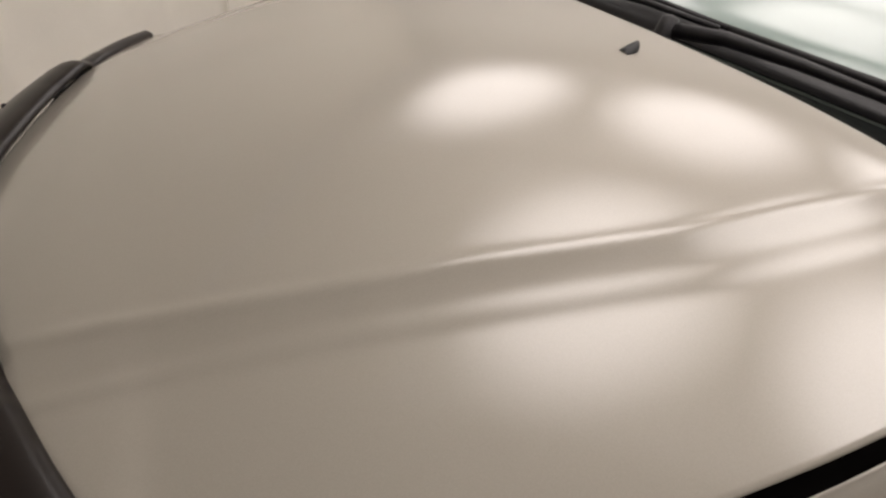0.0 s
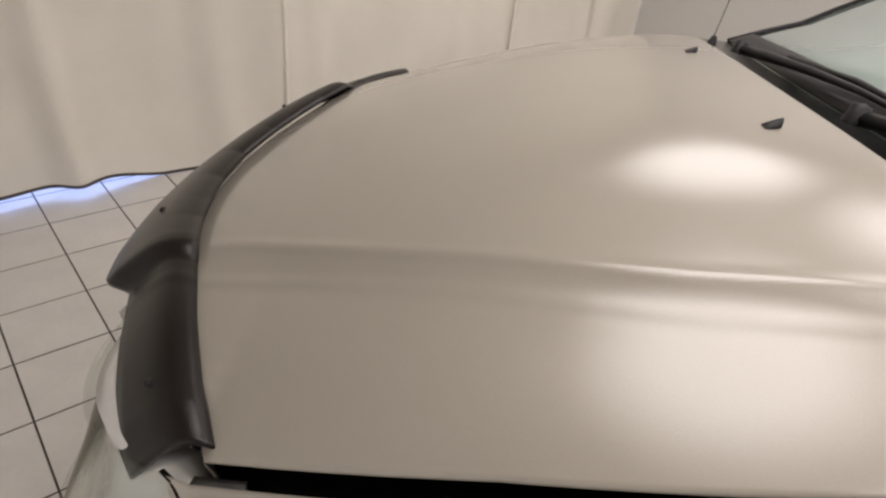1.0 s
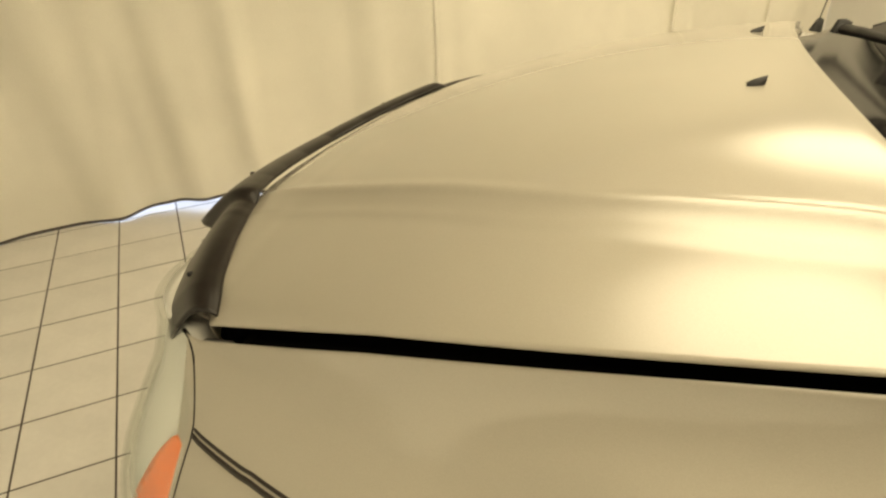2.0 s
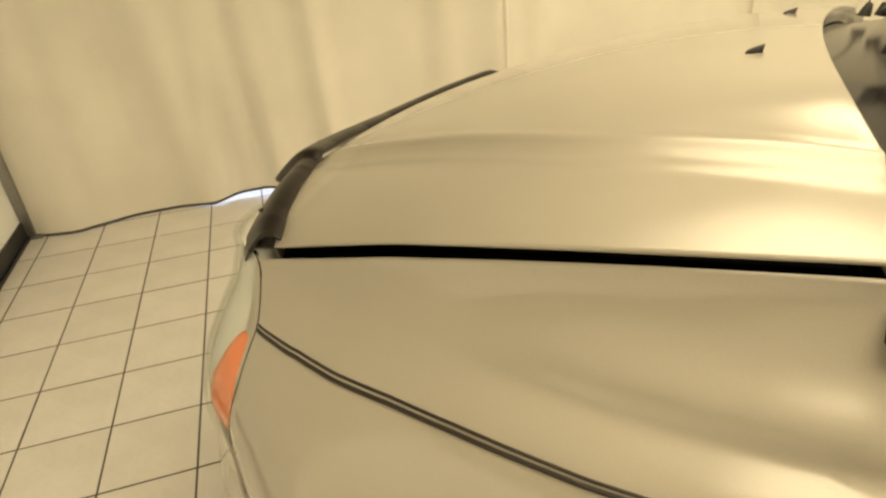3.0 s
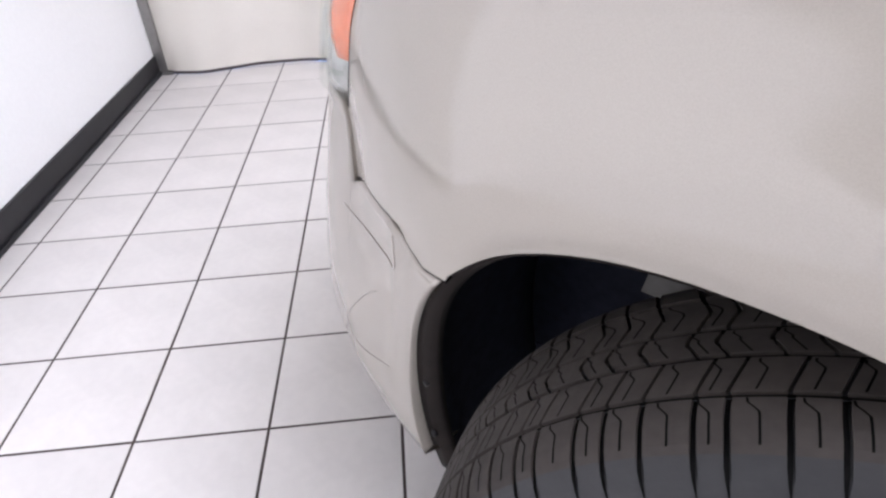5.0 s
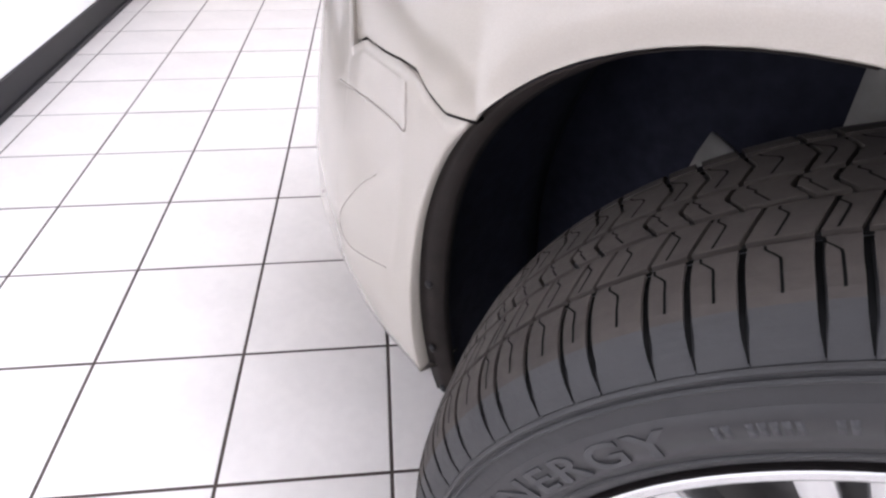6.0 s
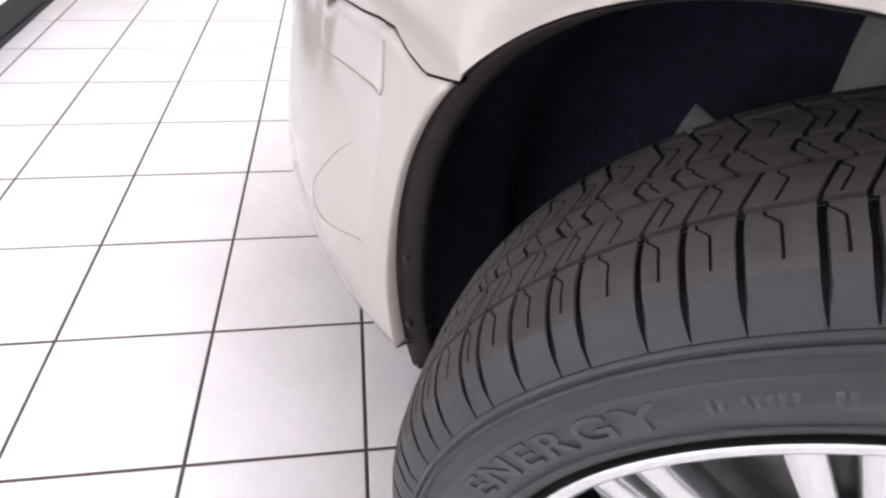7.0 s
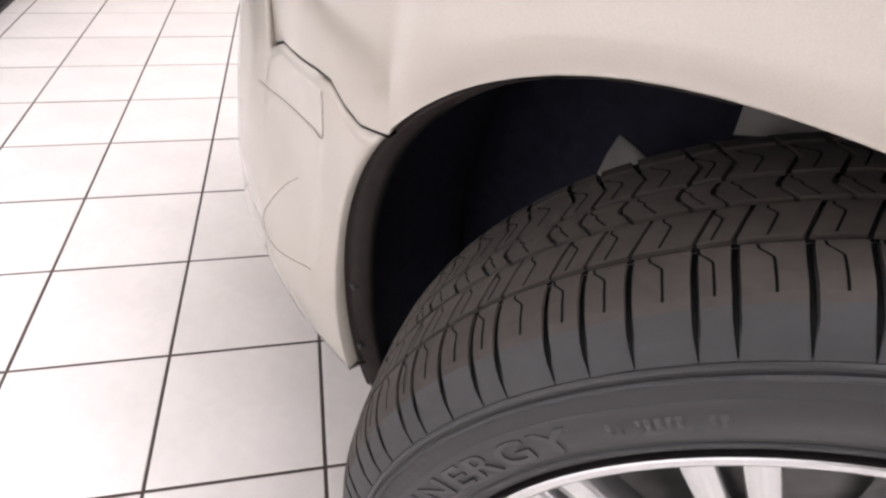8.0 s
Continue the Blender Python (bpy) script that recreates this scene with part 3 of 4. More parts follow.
# Darker than the paint: thin strips that colour in the creases' shade.
CREASE_SHADE = material("bumper_crease", (0.27, 0.242, 0.21), 0.5, 0.3, grain=0.1)
both("bumper_crease", bumper_lines([(0.621, 0.732), (0.619, 0.715), (0.611, 0.687), (0.575, 0.682), (0.526, 0.676), (0.46, 0.666), (0.40, 0.659)], 0.0009), CREASE_SHADE, car, "darker strip painting a crease's shade round a bumper panel")
both("bumper_crease", bumper_lines([(0.535, 0.605), (0.50, 0.575), (0.455, 0.515), (0.450, 0.480), (0.475, 0.472), (0.505, 0.478), (0.558, 0.495)], 0.0006), CREASE_SHADE, car, "darker strip painting a crease's shade in the bumper")

# ---- head lamps ----


def lamp_surface(out, z0, z1, ni=28, nk=18):
    """Rows of the lamp's face from the wing's edge round to the grille."""
    rows = []
    for k in range(nk + 1):
        z = z0 + (z1 - z0) * k / nk
        w = (z - 0.80) / 0.245
        a = np.array([lerp_table(LAMP_EDGE, z) - 0.003, 0.0])
        a[1] = fender_surf(a[0], z) + 0.002
        c = np.array([0.120 + 0.195 * w, 0.60])
        b = a + np.array([-0.94, 0.07]) * (0.335 - 0.06 * w)
        row = []
        for i in range(ni + 1):
            t = i / ni
            p = (1 - t) ** 2 * a + 2 * t * (1 - t) * b + t * t * c
            d = 2 * (1 - t) * (b - a) + 2 * t * (c - b)
            d /= np.hypot(*d)
            n = np.array([-d[1], d[0]]) * -1 if d[0] > 0 else np.array([-d[1], d[0]])
            row.append((p[0] + n[0] * out, p[1] + n[1] * out, z))
        rows.append(row)
    return rows


def lamp_part(out, thick):
    return lambda: grid(lamp_surface(out, 0.80, 1.030), thick)


def lamp_seam():
    rows = []
    for k in range(31):
        z = 0.792 + 0.245 * k / 30
        x = lerp_table(LAMP_EDGE, z) + 0.001
        rows.append([(x - 0.0016, fender_surf(x - 0.0016, z) - 0.0008, z), (x + 0.0010, fender_surf(x + 0.0010, z) - 0.0008, z)])
    return grid(rows, (0.002, 0.004, 0))


both("shut_line", lamp_seam, GAP, car, "dark shut line")
for side in (0, 1):
    def make(fn):
        bm = fn()
        return flip(bm) if side else bm

    hl = part("headlamp", make(lamp_part(-0.014, (0.02, 0.02, 0))), LAMP_CHROME, car, "clear headlamp with an amber side reflector")
    amber = []
    for row in lamp_surface(-0.004, 0.850, 0.972, nk=14):
        t = len(amber) / 14
        w = 0.077 * math.sin(math.pi * (0.10 + 0.82 * t)) ** 0.6
        pts = [Vector(q) for q in row]
        run = np.r_[0, np.cumsum([(b - a).length for a, b in zip(pts, pts[1:])])]
        amber.append([tuple(float(np.interp(0.001 + w * j / 6, run, [q[k] for q in pts])) for k in range(3)) for j in range(7)])
    part("amber_reflector", make(lambda: grid(amber, (0.006, 0.008, 0))), AMBER, hl, "orange amber reflector")
    lens = part("lens", make(lamp_part(0.0, (0.003, 0.003, 0))), CLEAR, hl, "clear polished lens")
    lens.visible_shadow = False

# grille between the lamps


def grille_at(k, n, z, back):
    p, q = plan(S_MID - 0.18 * (1 - k / n))
    o = -0.03 - 0.85 * (z - 0.80) - back
    return (p[0] + q[0] * o, p[1] + q[1] * o, z)


both("grille", lambda: grid([[grille_at(k, 20, z, 0.02) for k in range(21)] for z in (0.80, 0.87, 0.94, 1.0)], (0.02, 0, 0)), BLACK, car, "black grille")
for z in (0.83, 0.88, 0.93):
    line = [grille_at(k, 16, z, 0.0) for k in range(17)]
    line += [mirrored(p) for p in reversed(line[:-1])]
    part("grille_bar", tube(line, 0.006, 6), CHROME, car, "chrome grille bar")

# ---- wheel wells ----


def well():
    rows = []
    for i in range(81):
        phi = radians(-25) + radians(235) * i / 80
        r = arch_r(phi) + 0.004
        x, z = ARCH_X + r * math.cos(phi), ARCH_Z + r * math.sin(phi)
        y0 = fender_y(max(x, 0.56), z) + 0.03
        ys = [y0, y0 + 0.03, y0 + 0.032] + [y0 + 0.04 + (0.34 - y0) * k / 6 for k in range(7)]
        grow = [0.0, 0.0, 0.014] + [0.02 + 0.012 * math.sin(k) for k in range(7)]
        rows.append([(ARCH_X + (r + g) * math.cos(phi), y, max(ARCH_Z + (r + g) * math.sin(phi), 0.17)) for y, g in zip(ys, grow)])
    bm = grid(rows, lambda p: ((p[0] - ARCH_X) * 0.01, 0.0, (p[2] - ARCH_Z) * 0.01))
    # inner wall
    grid([[(p[-1][0], p[-1][1], p[-1][2]), (ARCH_X + (p[-1][0] - ARCH_X) * 0.3, p[-1][1] + 0.03, ARCH_Z + (p[-1][2] - ARCH_Z) * 0.3)] for p in rows], (0, 0.01, 0), bm)
    return bm


both("wheel_well", well, LINER, car, "black wheel arch liner")


def liner_flange():
    rows = []
    for i in range(61):
        phi = radians(95) + radians(98) * i / 60
        r = arch_r(phi)
        w = 0.004 + 0.028 * smooth(radians(105), radians(160), phi)
        row = []
        for rr, dy in ((r - 0.001, 0.010), (r - w * 0.5, 0.016), (r - w, 0.024)):
            x, z = ARCH_X + rr * math.cos(phi), ARCH_Z + rr * math.sin(phi)
            x0 = ARCH_X + r * math.cos(phi)
            row.append((x, fender_y(max(x0, 0.59), z) + dy, z))
        rows.append(row)
    return grid(rows, (0.004, 0.012, 0))


LINER_TRIM = material("liner_edge_plastic", (0.016, 0.012, 0.010), 0.75, grain=0.25, grain_scale=40, stain=0.2, stain_scale=12)
LINER_TRIM.node_tree.nodes["Principled BSDF"].inputs["Specular IOR Level"].default_value = 0.2
flanges = both("liner_flange", liner_flange, LINER_TRIM, car, "brownish black liner edge with push clips")
for deg in (160, 178, 192):
    phi = radians(deg)
    r = arch_r(phi) - 0.014
    x, z = ARCH_X + r * math.cos(phi), ARCH_Z + r * math.sin(phi)
    for j, fl in enumerate(flanges):
        bm = lathe([(0.0004, -0.004), (0.005, -0.003), (0.0062, 0.003)], 12)
        y = fender_y(0.60, z) + 0.012
        part("push_clip", bm, BLACK, fl, "black push clip", m=pose(x, y if j == 0 else 2 * YC - y, z, 0, 0, 0 if j == 0 else 180))

# ---- wheels ----
R_TYRE, GROW, SLIM = 0.3854, 1.0795, 0.879
TYRE_PROFILE = [(0.228, 0.030), (0.236, 0.012), (0.252, 0.002), (0.275, -0.004), (0.298, -0.004), (0.316, 0.001), (0.330, 0.009), (0.341, 0.021), (0.348, 0.038),
                (0.3505, 0.06), (0.352, 0.09), (0.352, 0.13), (0.3505, 0.16), (0.348, 0.182), (0.341, 0.199), (0.330, 0.211), (0.298, 0.224), (0.260, 0.220), (0.228, 0.195)]
TREAD = [(0.000, 0.3165), (0.0085, 0.3305), (0.016, 0.3390), (0.024, 0.3460), (0.036, 0.3510), (0.050, 0.3540), (0.080, 0.3565), (0.110, 0.357), (0.140, 0.3565), (0.170, 0.354), (0.185, 0.3505), (0.197, 0.345), (0.205, 0.338), (0.213, 0.329)]


def tread_r(y):
    return lerp_table(TREAD, y)


def tread_blocks(y0, y1, pitches, gap, shift, ny, depth=0.007, fade=None):
    """A ring of rubber blocks between offsets y0 and y1; shift(y): how far round a groove runs at that offset."""
    bm = bmesh.new()
    step = 2 * math.pi / pitches
    for k in range(pitches):
        jitter = 0.16 * step * math.sin(k * 2.4)
        top, low = [], []
        for j in range(ny + 1):
            y = y0 + (y1 - y0) * j / ny
            r = tread_r(y)
            g = gap * (fade(y) if fade else 1.0) / r
            a0, a1 = k * step + jitter + shift(y), k * step + step + shift(y) + 0.16 * step * math.sin((k + 1) * 2.4) - g
            row, under = [], []
            for a in (a0, 0.5 * (a0 + a1), a1):
                row.append(bm.verts.new((r * math.cos(a), y, r * math.sin(a))))
                under.append(bm.verts.new(((r - depth) * math.cos(a), y, (r - depth) * math.sin(a))))
            top.append(row)
            low.append(under)
        for j in range(ny):
            for i in range(2):
                bm.faces.new((top[j][i], top[j][i + 1], top[j + 1][i + 1], top[j + 1][i]))
            for i in (0, 2):
                bm.faces.new((top[j][i], top[j + 1][i], low[j + 1][i], low[j][i]))
        for j in (0, ny):
            for i in range(2):
                bm.faces.new((top[j][i], top[j][i + 1], low[j][i + 1], low[j][i]))
    return bm


# Flat dark strips round the tread that draw cuts by colour.
def sipes(y0, y1, pitches, shift, at, width=0.0007, lift=0.0004, fade=None, hooked=0.28):
    bm = bmesh.new()
    step = 2 * math.pi / pitches
    for k in range(pitches):
        rows = []
        jitter = 0.16 * step * ((1 - at) * math.sin(k * 2.4) + at * math.sin((k + 1) * 2.4))
        for j in range(10):
            t = j / 9
            y = y0 + (y1 - y0) * t
            hook = -hooked * step * smooth(0.62, 0.95, t)
            r = tread_r(y) + (lift if lift > 0 else 0.0007 + (lift - 0.0007) * smooth(0.012, 0.026, y))
            w = width * (fade(y) if fade else 1.0) / r
            a = (k + at) * step + jitter + shift(y) - hook - (w if at == 0.0 else 0.0)
            rows.append([(r * math.cos(a - w), y, r * math.sin(a - w)), (r * math.cos(a + w), y, r * math.sin(a + w))])
        grid(rows, None, bm)
    return bm


def arc_word(word, height, radius, angle, y, thick):
    """Raised letters round the sidewall, tops outwards."""
    cu = bpy.data.curves.new("word", "FONT")
    cu.body, cu.size, cu.extrude, cu.space_character, cu.offset = word, height, thick, 1.2, 0.0006
    ob = bpy.data.objects.new("word", cu)
    scene.collection.objects.link(ob)
    dg = bpy.context.evaluated_depsgraph_get()
    me = bpy.data.meshes.new_from_object(ob.evaluated_get(dg))
    bpy.data.objects.remove(ob)
    bm = bmesh.new()
    bm.from_mesh(me)
    bpy.data.meshes.remove(me)
    es = [e for e in bm.edges if e.calc_length() > height * 0.12]
    bmesh.ops.subdivide_edges(bm, edges=es, cuts=2)
    for v in bm.verts:
        a, r = angle - 1.12 * v.co.x / radius, radius + v.co.y
        v.co = Vector((r * math.cos(a), y - v.co.z, r * math.sin(a)))
    return bm


def spoke_bar(a0, half_in, half_out, r0, r1, y_face, depth):
    bm = bmesh.new()
    rows = []
    for k in range(9):
        t = k / 8
        r = r0 + (r1 - r0) * t
        h = half_in + (half_out - half_in) * t
        dish = y_face + 0.022 * (1 - t) ** 1.5 - 0.004 * math.sin(math.pi * t)
        row = []
        for o, dy in ((-1.0, depth), (-1.0, 0.006), (-0.8, 0.0), (0.8, 0.0), (1.0, 0.006), (1.0, depth)):
            x, z = r, o * h
            row.append((x * math.cos(a0) - z * math.sin(a0), dish + dy, x * math.sin(a0) + z * math.cos(a0)))
        rows.append(row)
    return grid(rows, None, bm)


def wheel(m, parent, fine):
    w = new("wheel")
    w.parent, w.matrix_basis = parent, m @ Matrix.Diagonal((GROW, GROW * SLIM, GROW, 1))
    tagged(w, "silver alloy wheel with a black tyre")
    tyre = part("tyre", lathe(TYRE_PROFILE, 180), RUBBER, w, "black rubber tyre with worn grey sidewall")
    if fine:
        curve = lambda y: 0.010 * smooth(0.036, 0.0, y) + 0.006 * math.sin(math.pi * y / 0.06)  # noqa: E731
        fade = lambda y: 0.15 + 0.85 * smooth(0.001, 0.016, y)  # noqa: E731
        slant = lambda y: -1.1 * (y - 0.0634)  # noqa: E731
        chevron = lambda y: 1.5 * (y - 0.0982) - 2.7 * max(y - 0.112, 0)  # noqa: E731
        back = lambda y: -1.1 * (y - 0.1279) + 2.0 * max(y - 0.147, 0)  # noqa: E731
        n = 86
        tagged(part("tread_shoulder", tread_blocks(0.003, 0.0215, n, 0.0042, curve, 5, 0.0065, fade), RUBBER, tyre, "clean grey lower shoulder blocks", smooth=False), kind="stuff")
        tagged(part("tread_shoulder", tread_blocks(0.0215, 0.0584, n, 0.0042, curve, 7, 0.0065, fade), RUBBER_DUST, tyre, "dusty brown shoulder blocks", smooth=False), kind="stuff")
        tagged(part("tread_rib", tread_blocks(0.0634, 0.0932, n, 0.0028, slant, 4), RUBBER_DUST, tyre, "tread blocks", smooth=False), kind="stuff")
        tagged(part("tread_rib", tread_blocks(0.0982, 0.1229, n, 0.0032, chevron, 8), RUBBER_DUST, tyre, "tread blocks", smooth=False), kind="stuff")
        tagged(part("tread_rib", tread_blocks(0.1279, 0.165, n, 0.0030, back, 6), RUBBER_DUST, tyre, "tread blocks", smooth=False), kind="stuff")
        tagged(part("tread_shoulder", tread_blocks(0.170, 0.213, n, 0.004, lambda y: 0.5 * (y - 0.170), 8, 0.0065), RUBBER_DUST, tyre, "shoulder tread blocks", smooth=False), kind="stuff")
        tagged(part("groove", sipes(0.0035, 0.0584, n, curve, 0.0, 0.0015, -0.0030, fade, 0.0), GROOVE_SHADE, tyre, "dark strips painting the shade in the shoulder grooves"), kind="stuff")
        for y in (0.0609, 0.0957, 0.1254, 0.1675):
            part("ring_groove", lathe([(tread_r(y) - 0.0035, y - 0.003), (tread_r(y) - 0.0045, y), (tread_r(y) - 0.0035, y + 0.003)], 180), GROOVE_SHADE, tyre, "dark band painting the shade in a groove round the tread")
        tagged(part("sipe", sipes(0.026, 0.0575, n, curve, 0.40), GROOVE_SHADE, tyre, "fine dark strips painted as hooked sipes"), kind="stuff")
        tagged(part("sipe", sipes(0.0645, 0.0915, n, slant, 0.5), GROOVE_SHADE, tyre, "fine dark strips painted as sipes"), kind="stuff")
        tagged(part("sipe", sipes(0.130, 0.163, n, back, 0.5), GROOVE_SHADE, tyre, "fine dark strips painted as sipes"), kind="stuff")
        tagged(part("sipe", sipes(0.0995, 0.1215, n, chevron, 0.5), GROOVE_SHADE, tyre, "fine dark strips painted as sipes"), kind="stuff")
        # A slightly raised, darker ring draws the sidewall groove.
        part("dark_ring", lathe([(0.3168, 0.0012), (0.3176, -0.0006), (0.3196, 0.0002), (0.3206, 0.0026)], 180), RUBBER_BAND, tyre, "thin darker ring painted as a groove round the sidewall")
        for r, dy in ((0.3135, -0.0005), (0.258, 0.0012)):
            prof = [(r + 0.0016, dy + 0.0005), (r + 0.0008, dy - 0.0016), (r - 0.0008, dy - 0.0018), (r - 0.0016, dy + 0.0005)]
            part("sidewall_ring", lathe([(a, b - 0.001) for a, b in prof], 180), RUBBER, tyre, "moulded ring on the sidewall")
        part("text_band", lathe([(0.2665, -0.0020), (0.268, -0.0040), (0.283, -0.0046), (0.299, -0.0044), (0.3005, -0.0025)], 180), RUBBER_BAND, tyre, "smooth darker band on the sidewall")
        part("lettering", arc_word("ENERGY", 0.0305, 0.2725, radians(162.0), -0.0048, 0.0008), LETTER, tyre, "raised word on the sidewall")
        bm = bmesh.new()
        for k in range(12):
            a = radians(127.0) - k * 0.0175
            if k in (2, 8, 9):
                continue
            rows = [[((0.279 + dr) * math.cos(a + da), -0.0052, (0.279 + dr) * math.sin(a + da)) for da in (-0.006, 0.0, 0.006)] for dr in (0.0, 0.010)]
            grid(rows, (0, 0.003, 0), bm)
        part("small_marking", bm, LETTER, tyre, "row of faint raised marks on the sidewall")
    part("bead_shadow_ring", lathe([(0.2385, 0.010), (0.2405, 0.0040), (0.2443, 0.0036), (0.246, 0.009)], 120), GAP, w, "black ring between tyre and rim")
    rim = part("rim", lathe([(0.239, 0.020), (0.2395, 0.008), (0.236, 0.005), (0.231, 0.006), (0.2285, 0.009), (0.224, 0.013), (0.2225, 0.024)], 120), ALLOY, w, "silver alloy rim")
    part("rim_barrel", lathe([(0.2225, 0.0242), (0.218, 0.06), (0.205, 0.12), (0.215, 0.19), (0.236, 0.20)], 120), BARREL, rim, "inner barrel with the shade behind the spokes in its colour")
    part("hub", lathe([(0.0005, 0.020), (0.028, 0.020), (0.034, 0.024), (0.062, 0.028), (0.072, 0.034), (0.072, 0.07)], 48), ALLOY, rim, "silver hub with a centre cap")
    pairs = 13
    for k in range(pairs):
        a = 2 * math.pi * k / pairs + radians(6.4)
        for d in (-0.0707, 0.0707):
            part("spoke", spoke_bar(a + d, 0.0050, 0.0103, 0.060, 0.2285, 0.012, 0.03), ALLOY, rim)
    part("brake_disc", lathe([(0.07, 0.085), (0.150, 0.085), (0.152, 0.088), (0.152, 0.108), (0.07, 0.108)], 72), DARK_METAL, w, "grey brake disc")
    bm = bmesh.new()
    rows = []
    for i in range(13):
        a = radians(60) + radians(60) * i / 12
        rows.append([(r * math.cos(a), y, r * math.sin(a)) for r, y in ((0.118, 0.060), (0.158, 0.055), (0.178, 0.065), (0.178, 0.125), (0.118, 0.125))])
    grid(rows, None, bm, True)
    for r in (rows[0], rows[-1]):
        bm.faces.new([bm.verts.new(p) for p in r])
    part("brake_caliper", bm, DARK_METAL, w, "grey brake caliper")
    for ob in w.children_recursive:
        for v in ob.data.vertices:
            r = math.hypot(v.co.x, v.co.z)
            f = float(np.interp(r, (0, 0.245, 0.3187, 0.357), (0, 0.2592, 0.3243, 0.357))) / max(r, 1e-6)
            v.co.x, v.co.z = v.co.x * f, v.co.z * f
    return w


WHEEL_X, WHEEL_Y, STEER, CAMBER = 1.1275, -0.0900, 17.0, 0.76
wheel(pose(WHEEL_X, WHEEL_Y, R_TYRE, CAMBER, 0, STEER), car, True)
wheel(pose(WHEEL_X, 2 * YC - WHEEL_Y, R_TYRE, 0, 0, 180 + STEER), car, False)
wheel(pose(3.85, -0.03, R_TYRE), car, False)
wheel(pose(3.85, 2 * YC + 0.03, R_TYRE, 0, 0, 180), car, False)

PLATE = material("weathered_steel", (0.26, 0.25, 0.23), 0.6, 0.2, grain=0.2, grain_scale=30, stain=0.2, stain_scale=12)
# strut and bracket behind the steered wheel
strut = part("strut", tube([(1.13, 0.26, 0.30), (1.13, 0.28, 0.60), (1.13, 0.30, 0.80)], [0.024, 0.024, 0.030], 14), DARK_METAL, car, "grey suspension strut")
part("bracket", grid([[(0.812, 0.27, 0.56), (0.89, 0.27, 0.56)], [(0.822, 0.27, 0.617), (0.887, 0.271, 0.620)], [(0.829, 0.27, 0.641), (0.835, 0.27, 0.641)]], (0.0, 0.006, 0)), PLATE, strut, "grey metal bracket")
part("strut_plate", grid([[(0.944, 0.268, 0.685), (0.98, 0.268, 0.696), (1.02, 0.266, 0.706)], [(0.938, 0.268, 0.735), (0.98, 0.268, 0.735), (1.02, 0.266, 0.735)], [(0.934, 0.262, 0.80), (0.98, 0.262, 0.80), (1.03, 0.262, 0.80)]], (0.0, 0.006, 0)), PLATE, strut, "grey steel plate")

# ---- cowl, wipers, windscreen and the rest of the body ----


def screen_base(u):
    return (1.195 + 0.10 * u * u, YC + 0.66 * u, 1.240 - 0.012 * u * u)


def screen_top(u):
    return (2.06 + 0.10 * u * u, YC + 0.52 * u, 1.70 - 0.03 * u * u)


rows = []
for i in range(-16, 17):
    u = i / 16
    a = (1.050 + 0.090 * u * u, YC + 0.70 * u, hood_z(1.05 + 0.09 * u * u, YC + 0.69 * u) - 0.028)
    b = screen_base(u)
    rows.append([a, (a[0] + 0.015, a[1], a[2] - 0.006), (0.5 * (a[0] + b[0]), 0.5 * (a[1] + b[1]), b[2] - 0.014), (b[0] + 0.02, b[1], b[2] + 0.004)])
part("cowl", grid(rows, (0, 0, -0.02)), GLOSS_BLACK, car, "black plastic cowl below the windscreen")
rows = []
for i in range(-12, 13):
    u = i / 12
    a, b = Vector(screen_base(u)), Vector(screen_top(u))
    rows.append([a.lerp(b, t / 10) + Vector((-0.05, 0, 0.09)) * math.sin(math.pi * t / 10) * 0.5 for t in range(11)])
ws = part("windscreen", grid(rows, (0.004, 0, -0.003)), GLASS, car, "green tinted windscreen with a pale sheen in its colour")
ws.visible_shadow = False
border = [[p + Vector((-0.004, 0, 0.005)) for p in [r[0].lerp(r[1], t / 5) for t in range(4)]] for r in rows]
part("screen_border", grid(border, (0.002, 0, -0.002)), BLACK, ws, "black printed border of the windscreen")
for r, e in ((rows[0], -0.012), (rows[-1], 0.012)):
    part("pillar", tube([Vector(p) + Vector((0, e, 0)) for p in r], 0.008, 8), BLACK, car, "black edged windscreen pillar")
rows_d = [[Vector(screen_base(u / 8)) + Vector((0.06 + 0.25 * t, 0, -0.05 + 0.02 * math.sin(t * 3))) for t in (0, 0.5, 1, 1.6, 2.0)] for u in range(-7, 8)]
part("dashboard", grid(rows_d, (0, 0, -0.05)), DASH, car, "grey dashboard top")

ARMS = [[(1.150, 1.08, 1.256), (1.168, 1.0, 1.264), (1.186, 0.88, 1.272), (1.198, 0.76, 1.276), (1.204, 0.62, 1.274)],
        [(1.140, 0.66, 1.258), (1.168, 0.58, 1.268), (1.186, 0.48, 1.268), (1.204, 0.36, 1.264), (1.232, 0.20, 1.264)]]
BLADES = [[(1.196, 0.98, 1.274), (1.214, 0.80, 1.283), (1.216, 0.55, 1.276)], [(1.196, 0.60, 1.279), (1.214, 0.42, 1.274), (1.246, 0.14, 1.272)]]
for arm, blade in zip(ARMS, BLADES):
    wp = part("wiper", tube(arm, [0.010, 0.009, 0.007, 0.005, 0.004], 8), BLACK, car, "black wiper arm")
    part("blade", tube(blade, [0.004, 0.006, 0.004], 6), BLACK, wp, "black wiper blade")
    part("pivot", lathe([(0.0005, -0.014), (0.013, -0.010), (0.016, 0.012)], 14), BLACK, wp, "pivot cap", m=pose(arm[0][0], arm[0][1], arm[0][2] + 0.004, -90, 0, 0))

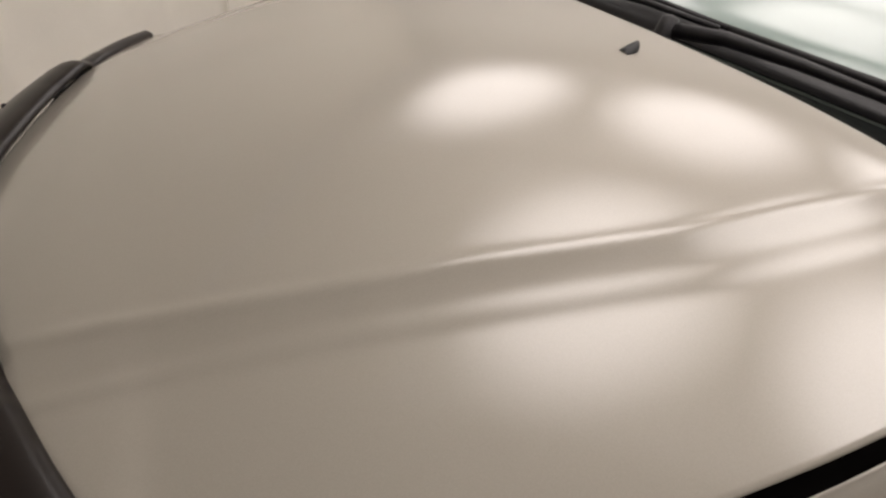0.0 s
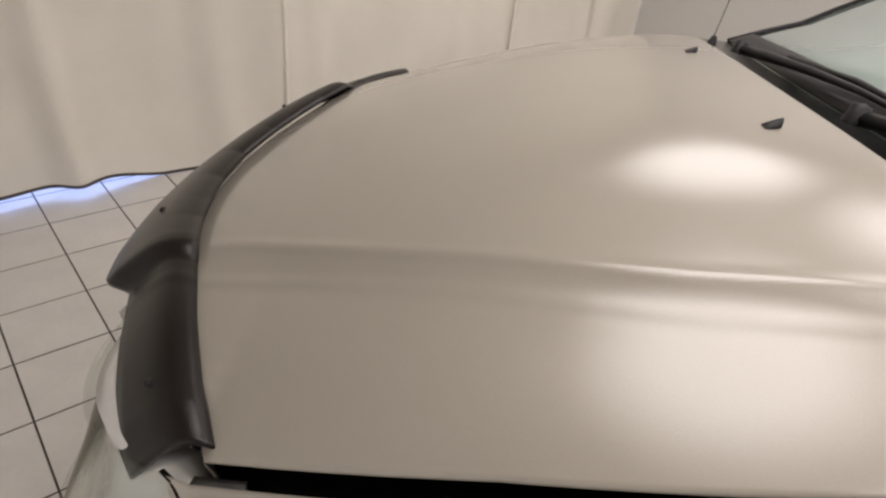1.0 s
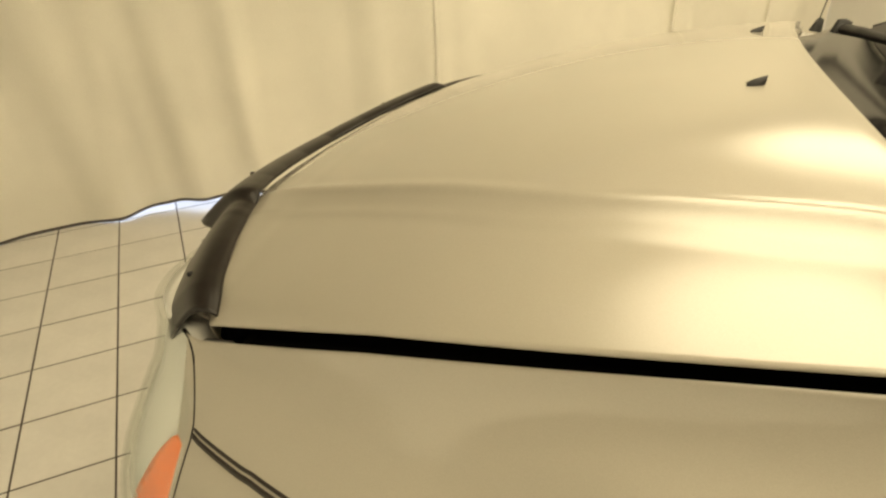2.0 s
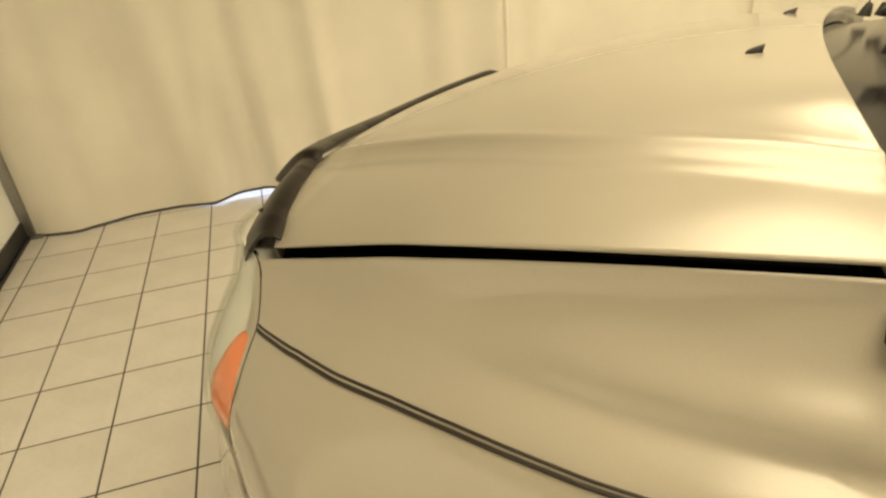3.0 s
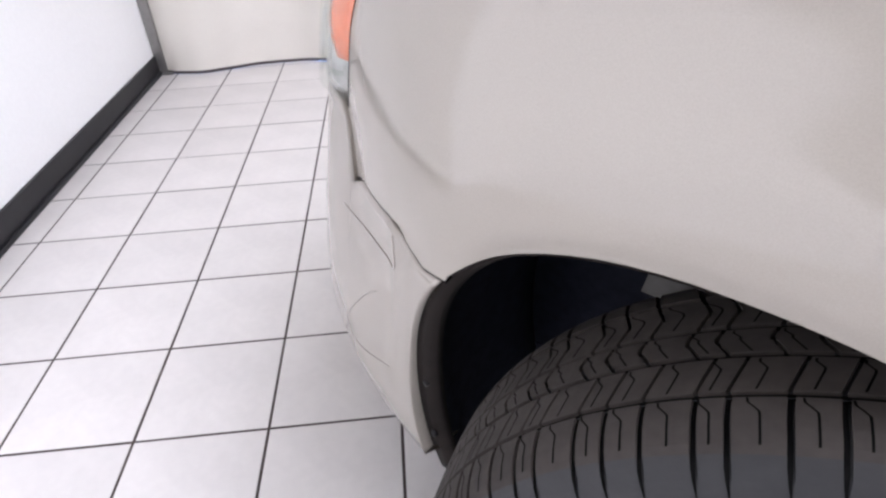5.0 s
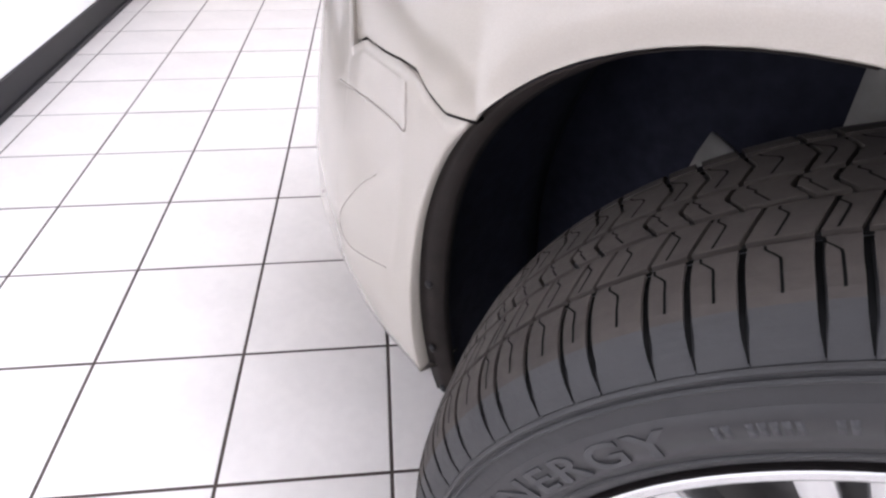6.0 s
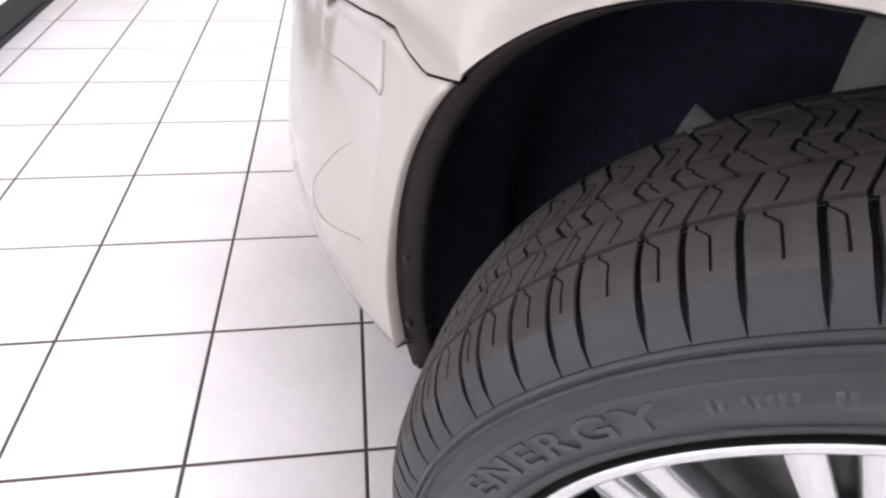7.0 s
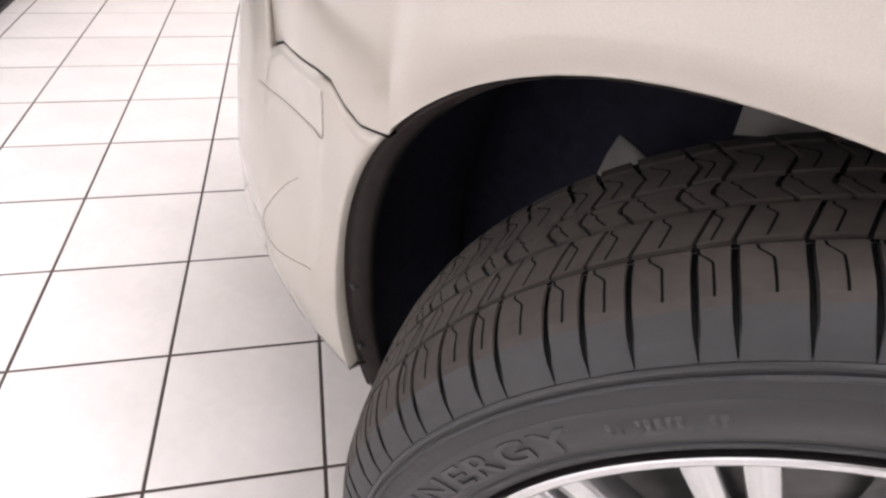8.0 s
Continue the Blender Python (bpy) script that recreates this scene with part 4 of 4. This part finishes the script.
for p in ((0.991, 0.584), (1.005, 0.952)):
    rows = []
    for k in range(9):
        t = k / 8
        x = p[0] - 0.009 + 0.018 * t
        w, h = 0.003 + 0.006 * math.sin(math.pi * (0.25 + 0.55 * t)), 0.003 + 0.0075 * t**0.7
        z = hood_z(x, p[1])
        rows.append([(x, p[1] + w * math.cos(a), z - 0.001 + h * max(math.sin(a), 0) * 1.0) for a in [math.pi * j / 8 for j in range(9)]])
    bm = grid(rows)
    bm.faces.new([bm.verts.new(q) for q in rows[-1]])
    part("washer_nozzle", bm, BLACK, car, "black washer nozzle on the bonnet")

ant = part("antenna", tube([(1.126, 1.165, 1.234), (1.150, 1.165, 1.62), (1.180, 1.165, 2.02)], [0.0014, 0.0012, 0.001], 8), CHROME, car, "thin chrome radio aerial")
part("antenna_base", lathe([(0.0005, -0.02), (0.006, -0.018), (0.010, -0.004), (0.012, 0.006)], 14), BLACK, ant, "black aerial base", m=pose(1.126, 1.165, 1.240, -90, 0, 0))


def side_panel():
    rows = []
    for i in range(76):
        x = 1.503 + (4.62 - 1.503) * i / 75
        d = abs(x - 3.85)
        zb = 0.26 if d > 0.42 else max(0.26, 0.36 + 0.44 * (1 - (d / 0.42) ** 2.3) ** (1 / 2.3))
        tail = 0.10 * smooth(4.1, 4.62, x)
        row = []
        for k in range(15):
            z = zb + (1.10 - zb) * k / 14
            row.append((x, -0.131 + float(np.interp(z, SEC_SPL[:, 0], SEC_SPL[:, 1])) * 0.75 + tail, z))
        rows.append(row)
    return grid(rows, (0, 0.03, 0))


both("side_panel", side_panel, PAINT, car, "champagne metallic side panel")


def side_glass():
    rows = []
    for i in range(31):
        x = 1.40 + 3.1 * i / 30
        top = 1.66 - 0.40 * smooth(2.05, 1.40, x)
        tail = 0.10 * smooth(4.1, 4.62, x)
        rows.append([(x, -0.02 + tail + 0.16 * t, 1.10 + (top - 1.10) * t) for t in (0, 0.33, 0.66, 1)])
    return grid(rows, (0, 0.006, 0))


DARK_GLASS = material("dark_glass", (0.012, 0.016, 0.015), 0.04, coat=0.5)
both("side_window", side_glass, DARK_GLASS, car, "dark tinted side window")
rows = []
for i in range(25):
    x = 2.0 + 2.5 * i / 24
    rows.append([(x, YC + u * 0.56 / 8, 1.72 - 0.05 * (u / 8) ** 2 + 0.02 * math.sin((x - 2.0) * 1.2) - 0.05 * smooth(4.2, 4.5, x)) for u in range(-8, 9)])
part("roof", grid(rows, (0, 0, -0.03)), PAINT, car, "champagne metallic roof")
rows = [[(4.62 - 0.10 * smooth(1.0, 1.7, z) - 0.04 * (u / 8) ** 2, YC + u / 8 * (0.76 - 0.14 * smooth(1.0, 1.7, z)), z) for u in range(-8, 9)] for z in [0.26 + 1.42 * k / 14 for k in range(15)]]
part("tailgate", grid(rows, (-0.03, 0, 0)), PAINT, car, "champagne metallic tailgate")
part("underbody", box(bmesh.new(), 0.30, 0.36, 0.20, 4.55, 1.04, 0.28), LINER, car, "dark underbody", smooth=False)
part("firewall", box(bmesh.new(), 1.30, 0.02, 0.30, 1.34, 1.38, 1.19), LINER, car, "black bulkhead", smooth=False)
# Two unseen boxes added to block light that showed through the bonnet gap.
part("inner_wing", box(bmesh.new(), 0.52, 0.14, 0.90, 1.25, 0.40, 0.96), LINER, car, "unseen black box that keeps the bonnet gap dark", smooth=False)
part("slam_panel", box(bmesh.new(), 0.43, 0.24, 0.80, 0.46, 1.32, 1.048), LINER, car, "unseen black baffle that blocks light through the bonnet gap", smooth=False)
part("engine_cover", box(bmesh.new(), 0.42, 0.38, 0.5, 1.25, 1.02, 0.98, 0.03), LINER, car, "black engine cover", smooth=False)

# ---- the floor's tiles, last ----

# Warp that fits the body to the camera's view, term by term: 1, x, y, z, xx, yy, zz, xy, xz, yz, xxx, zzz, xxz, xzz.
VIEW_WARP = np.array([(0.0007, -0.0223, -0.0259),
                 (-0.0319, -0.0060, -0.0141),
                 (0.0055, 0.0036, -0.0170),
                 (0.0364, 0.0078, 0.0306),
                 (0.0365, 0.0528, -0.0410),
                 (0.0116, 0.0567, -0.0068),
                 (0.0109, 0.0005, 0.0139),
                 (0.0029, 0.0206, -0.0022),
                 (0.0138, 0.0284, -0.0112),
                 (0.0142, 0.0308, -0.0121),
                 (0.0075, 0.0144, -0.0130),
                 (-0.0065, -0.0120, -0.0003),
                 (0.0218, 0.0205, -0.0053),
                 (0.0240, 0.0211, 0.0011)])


def view_warped(q):
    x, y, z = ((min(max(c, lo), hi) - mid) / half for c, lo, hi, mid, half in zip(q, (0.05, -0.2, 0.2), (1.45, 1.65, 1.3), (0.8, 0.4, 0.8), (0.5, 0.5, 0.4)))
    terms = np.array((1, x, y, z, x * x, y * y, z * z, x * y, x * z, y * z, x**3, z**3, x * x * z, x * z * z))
    return q + Vector(terms @ VIEW_WARP)


def warp_to_view(ob, base):
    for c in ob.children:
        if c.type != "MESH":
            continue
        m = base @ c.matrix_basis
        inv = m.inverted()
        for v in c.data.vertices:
            v.co = inv @ view_warped(m @ v.co)
        warp_to_view(c, m)


warp_to_view(car, Matrix())

CUT = 0.0062


def tile_mesh(size):
    bm = box(bmesh.new(), -size / 2, -size / 2, -0.006, size / 2, size / 2, 0.0)
    top = [e for e in bm.edges if all(abs(v.co.z) < 1e-6 for v in e.verts)]
    bmesh.ops.bevel(bm, geom=top, offset=0.0010, segments=1, affect="EDGES")
    me = bpy.data.meshes.new("tile")
    bm.to_mesh(me)
    bm.free()
    me.materials.append(TILE_M)
    return me


TILE_DATA = tile_mesh(TILE - CUT)
rng = random.Random(8)
rest_v, rest_f = [], []
base_v = [v.co.copy() for v in TILE_DATA.vertices]
base_f = [tuple(p.vertices) for p in TILE_DATA.polygons]
for i in range(-5, 21):
    for j in range(-26, 16):
        g, h = (i + 0.5) * TILE, (j + 0.5) * TILE
        if not (WALL_G - TILE < g < FAR_G + TILE and BACK_H - TILE < h < CURTAIN_H + 1.5):
            continue
        dz = rng.uniform(-0.0006, 0.0004)
        near = -4 <= i <= 8 and -4 <= j <= 14
        if near:
            ob = new("tile", TILE_DATA)
            ob.parent, ob.matrix_basis = floor, pose(g, h, dz)
        else:
            k = len(rest_v)
            rest_v += [v + Vector((g, h, dz)) for v in base_v]
            rest_f += [tuple(k + a for a in f) for f in base_f]
me = bpy.data.meshes.new("tiles")
me.from_pydata(rest_v, [], rest_f)
me.materials.append(TILE_M)
tiles = new("far_tiles", me)
tiles.parent = floor
tagged(tiles, kind="stuff")
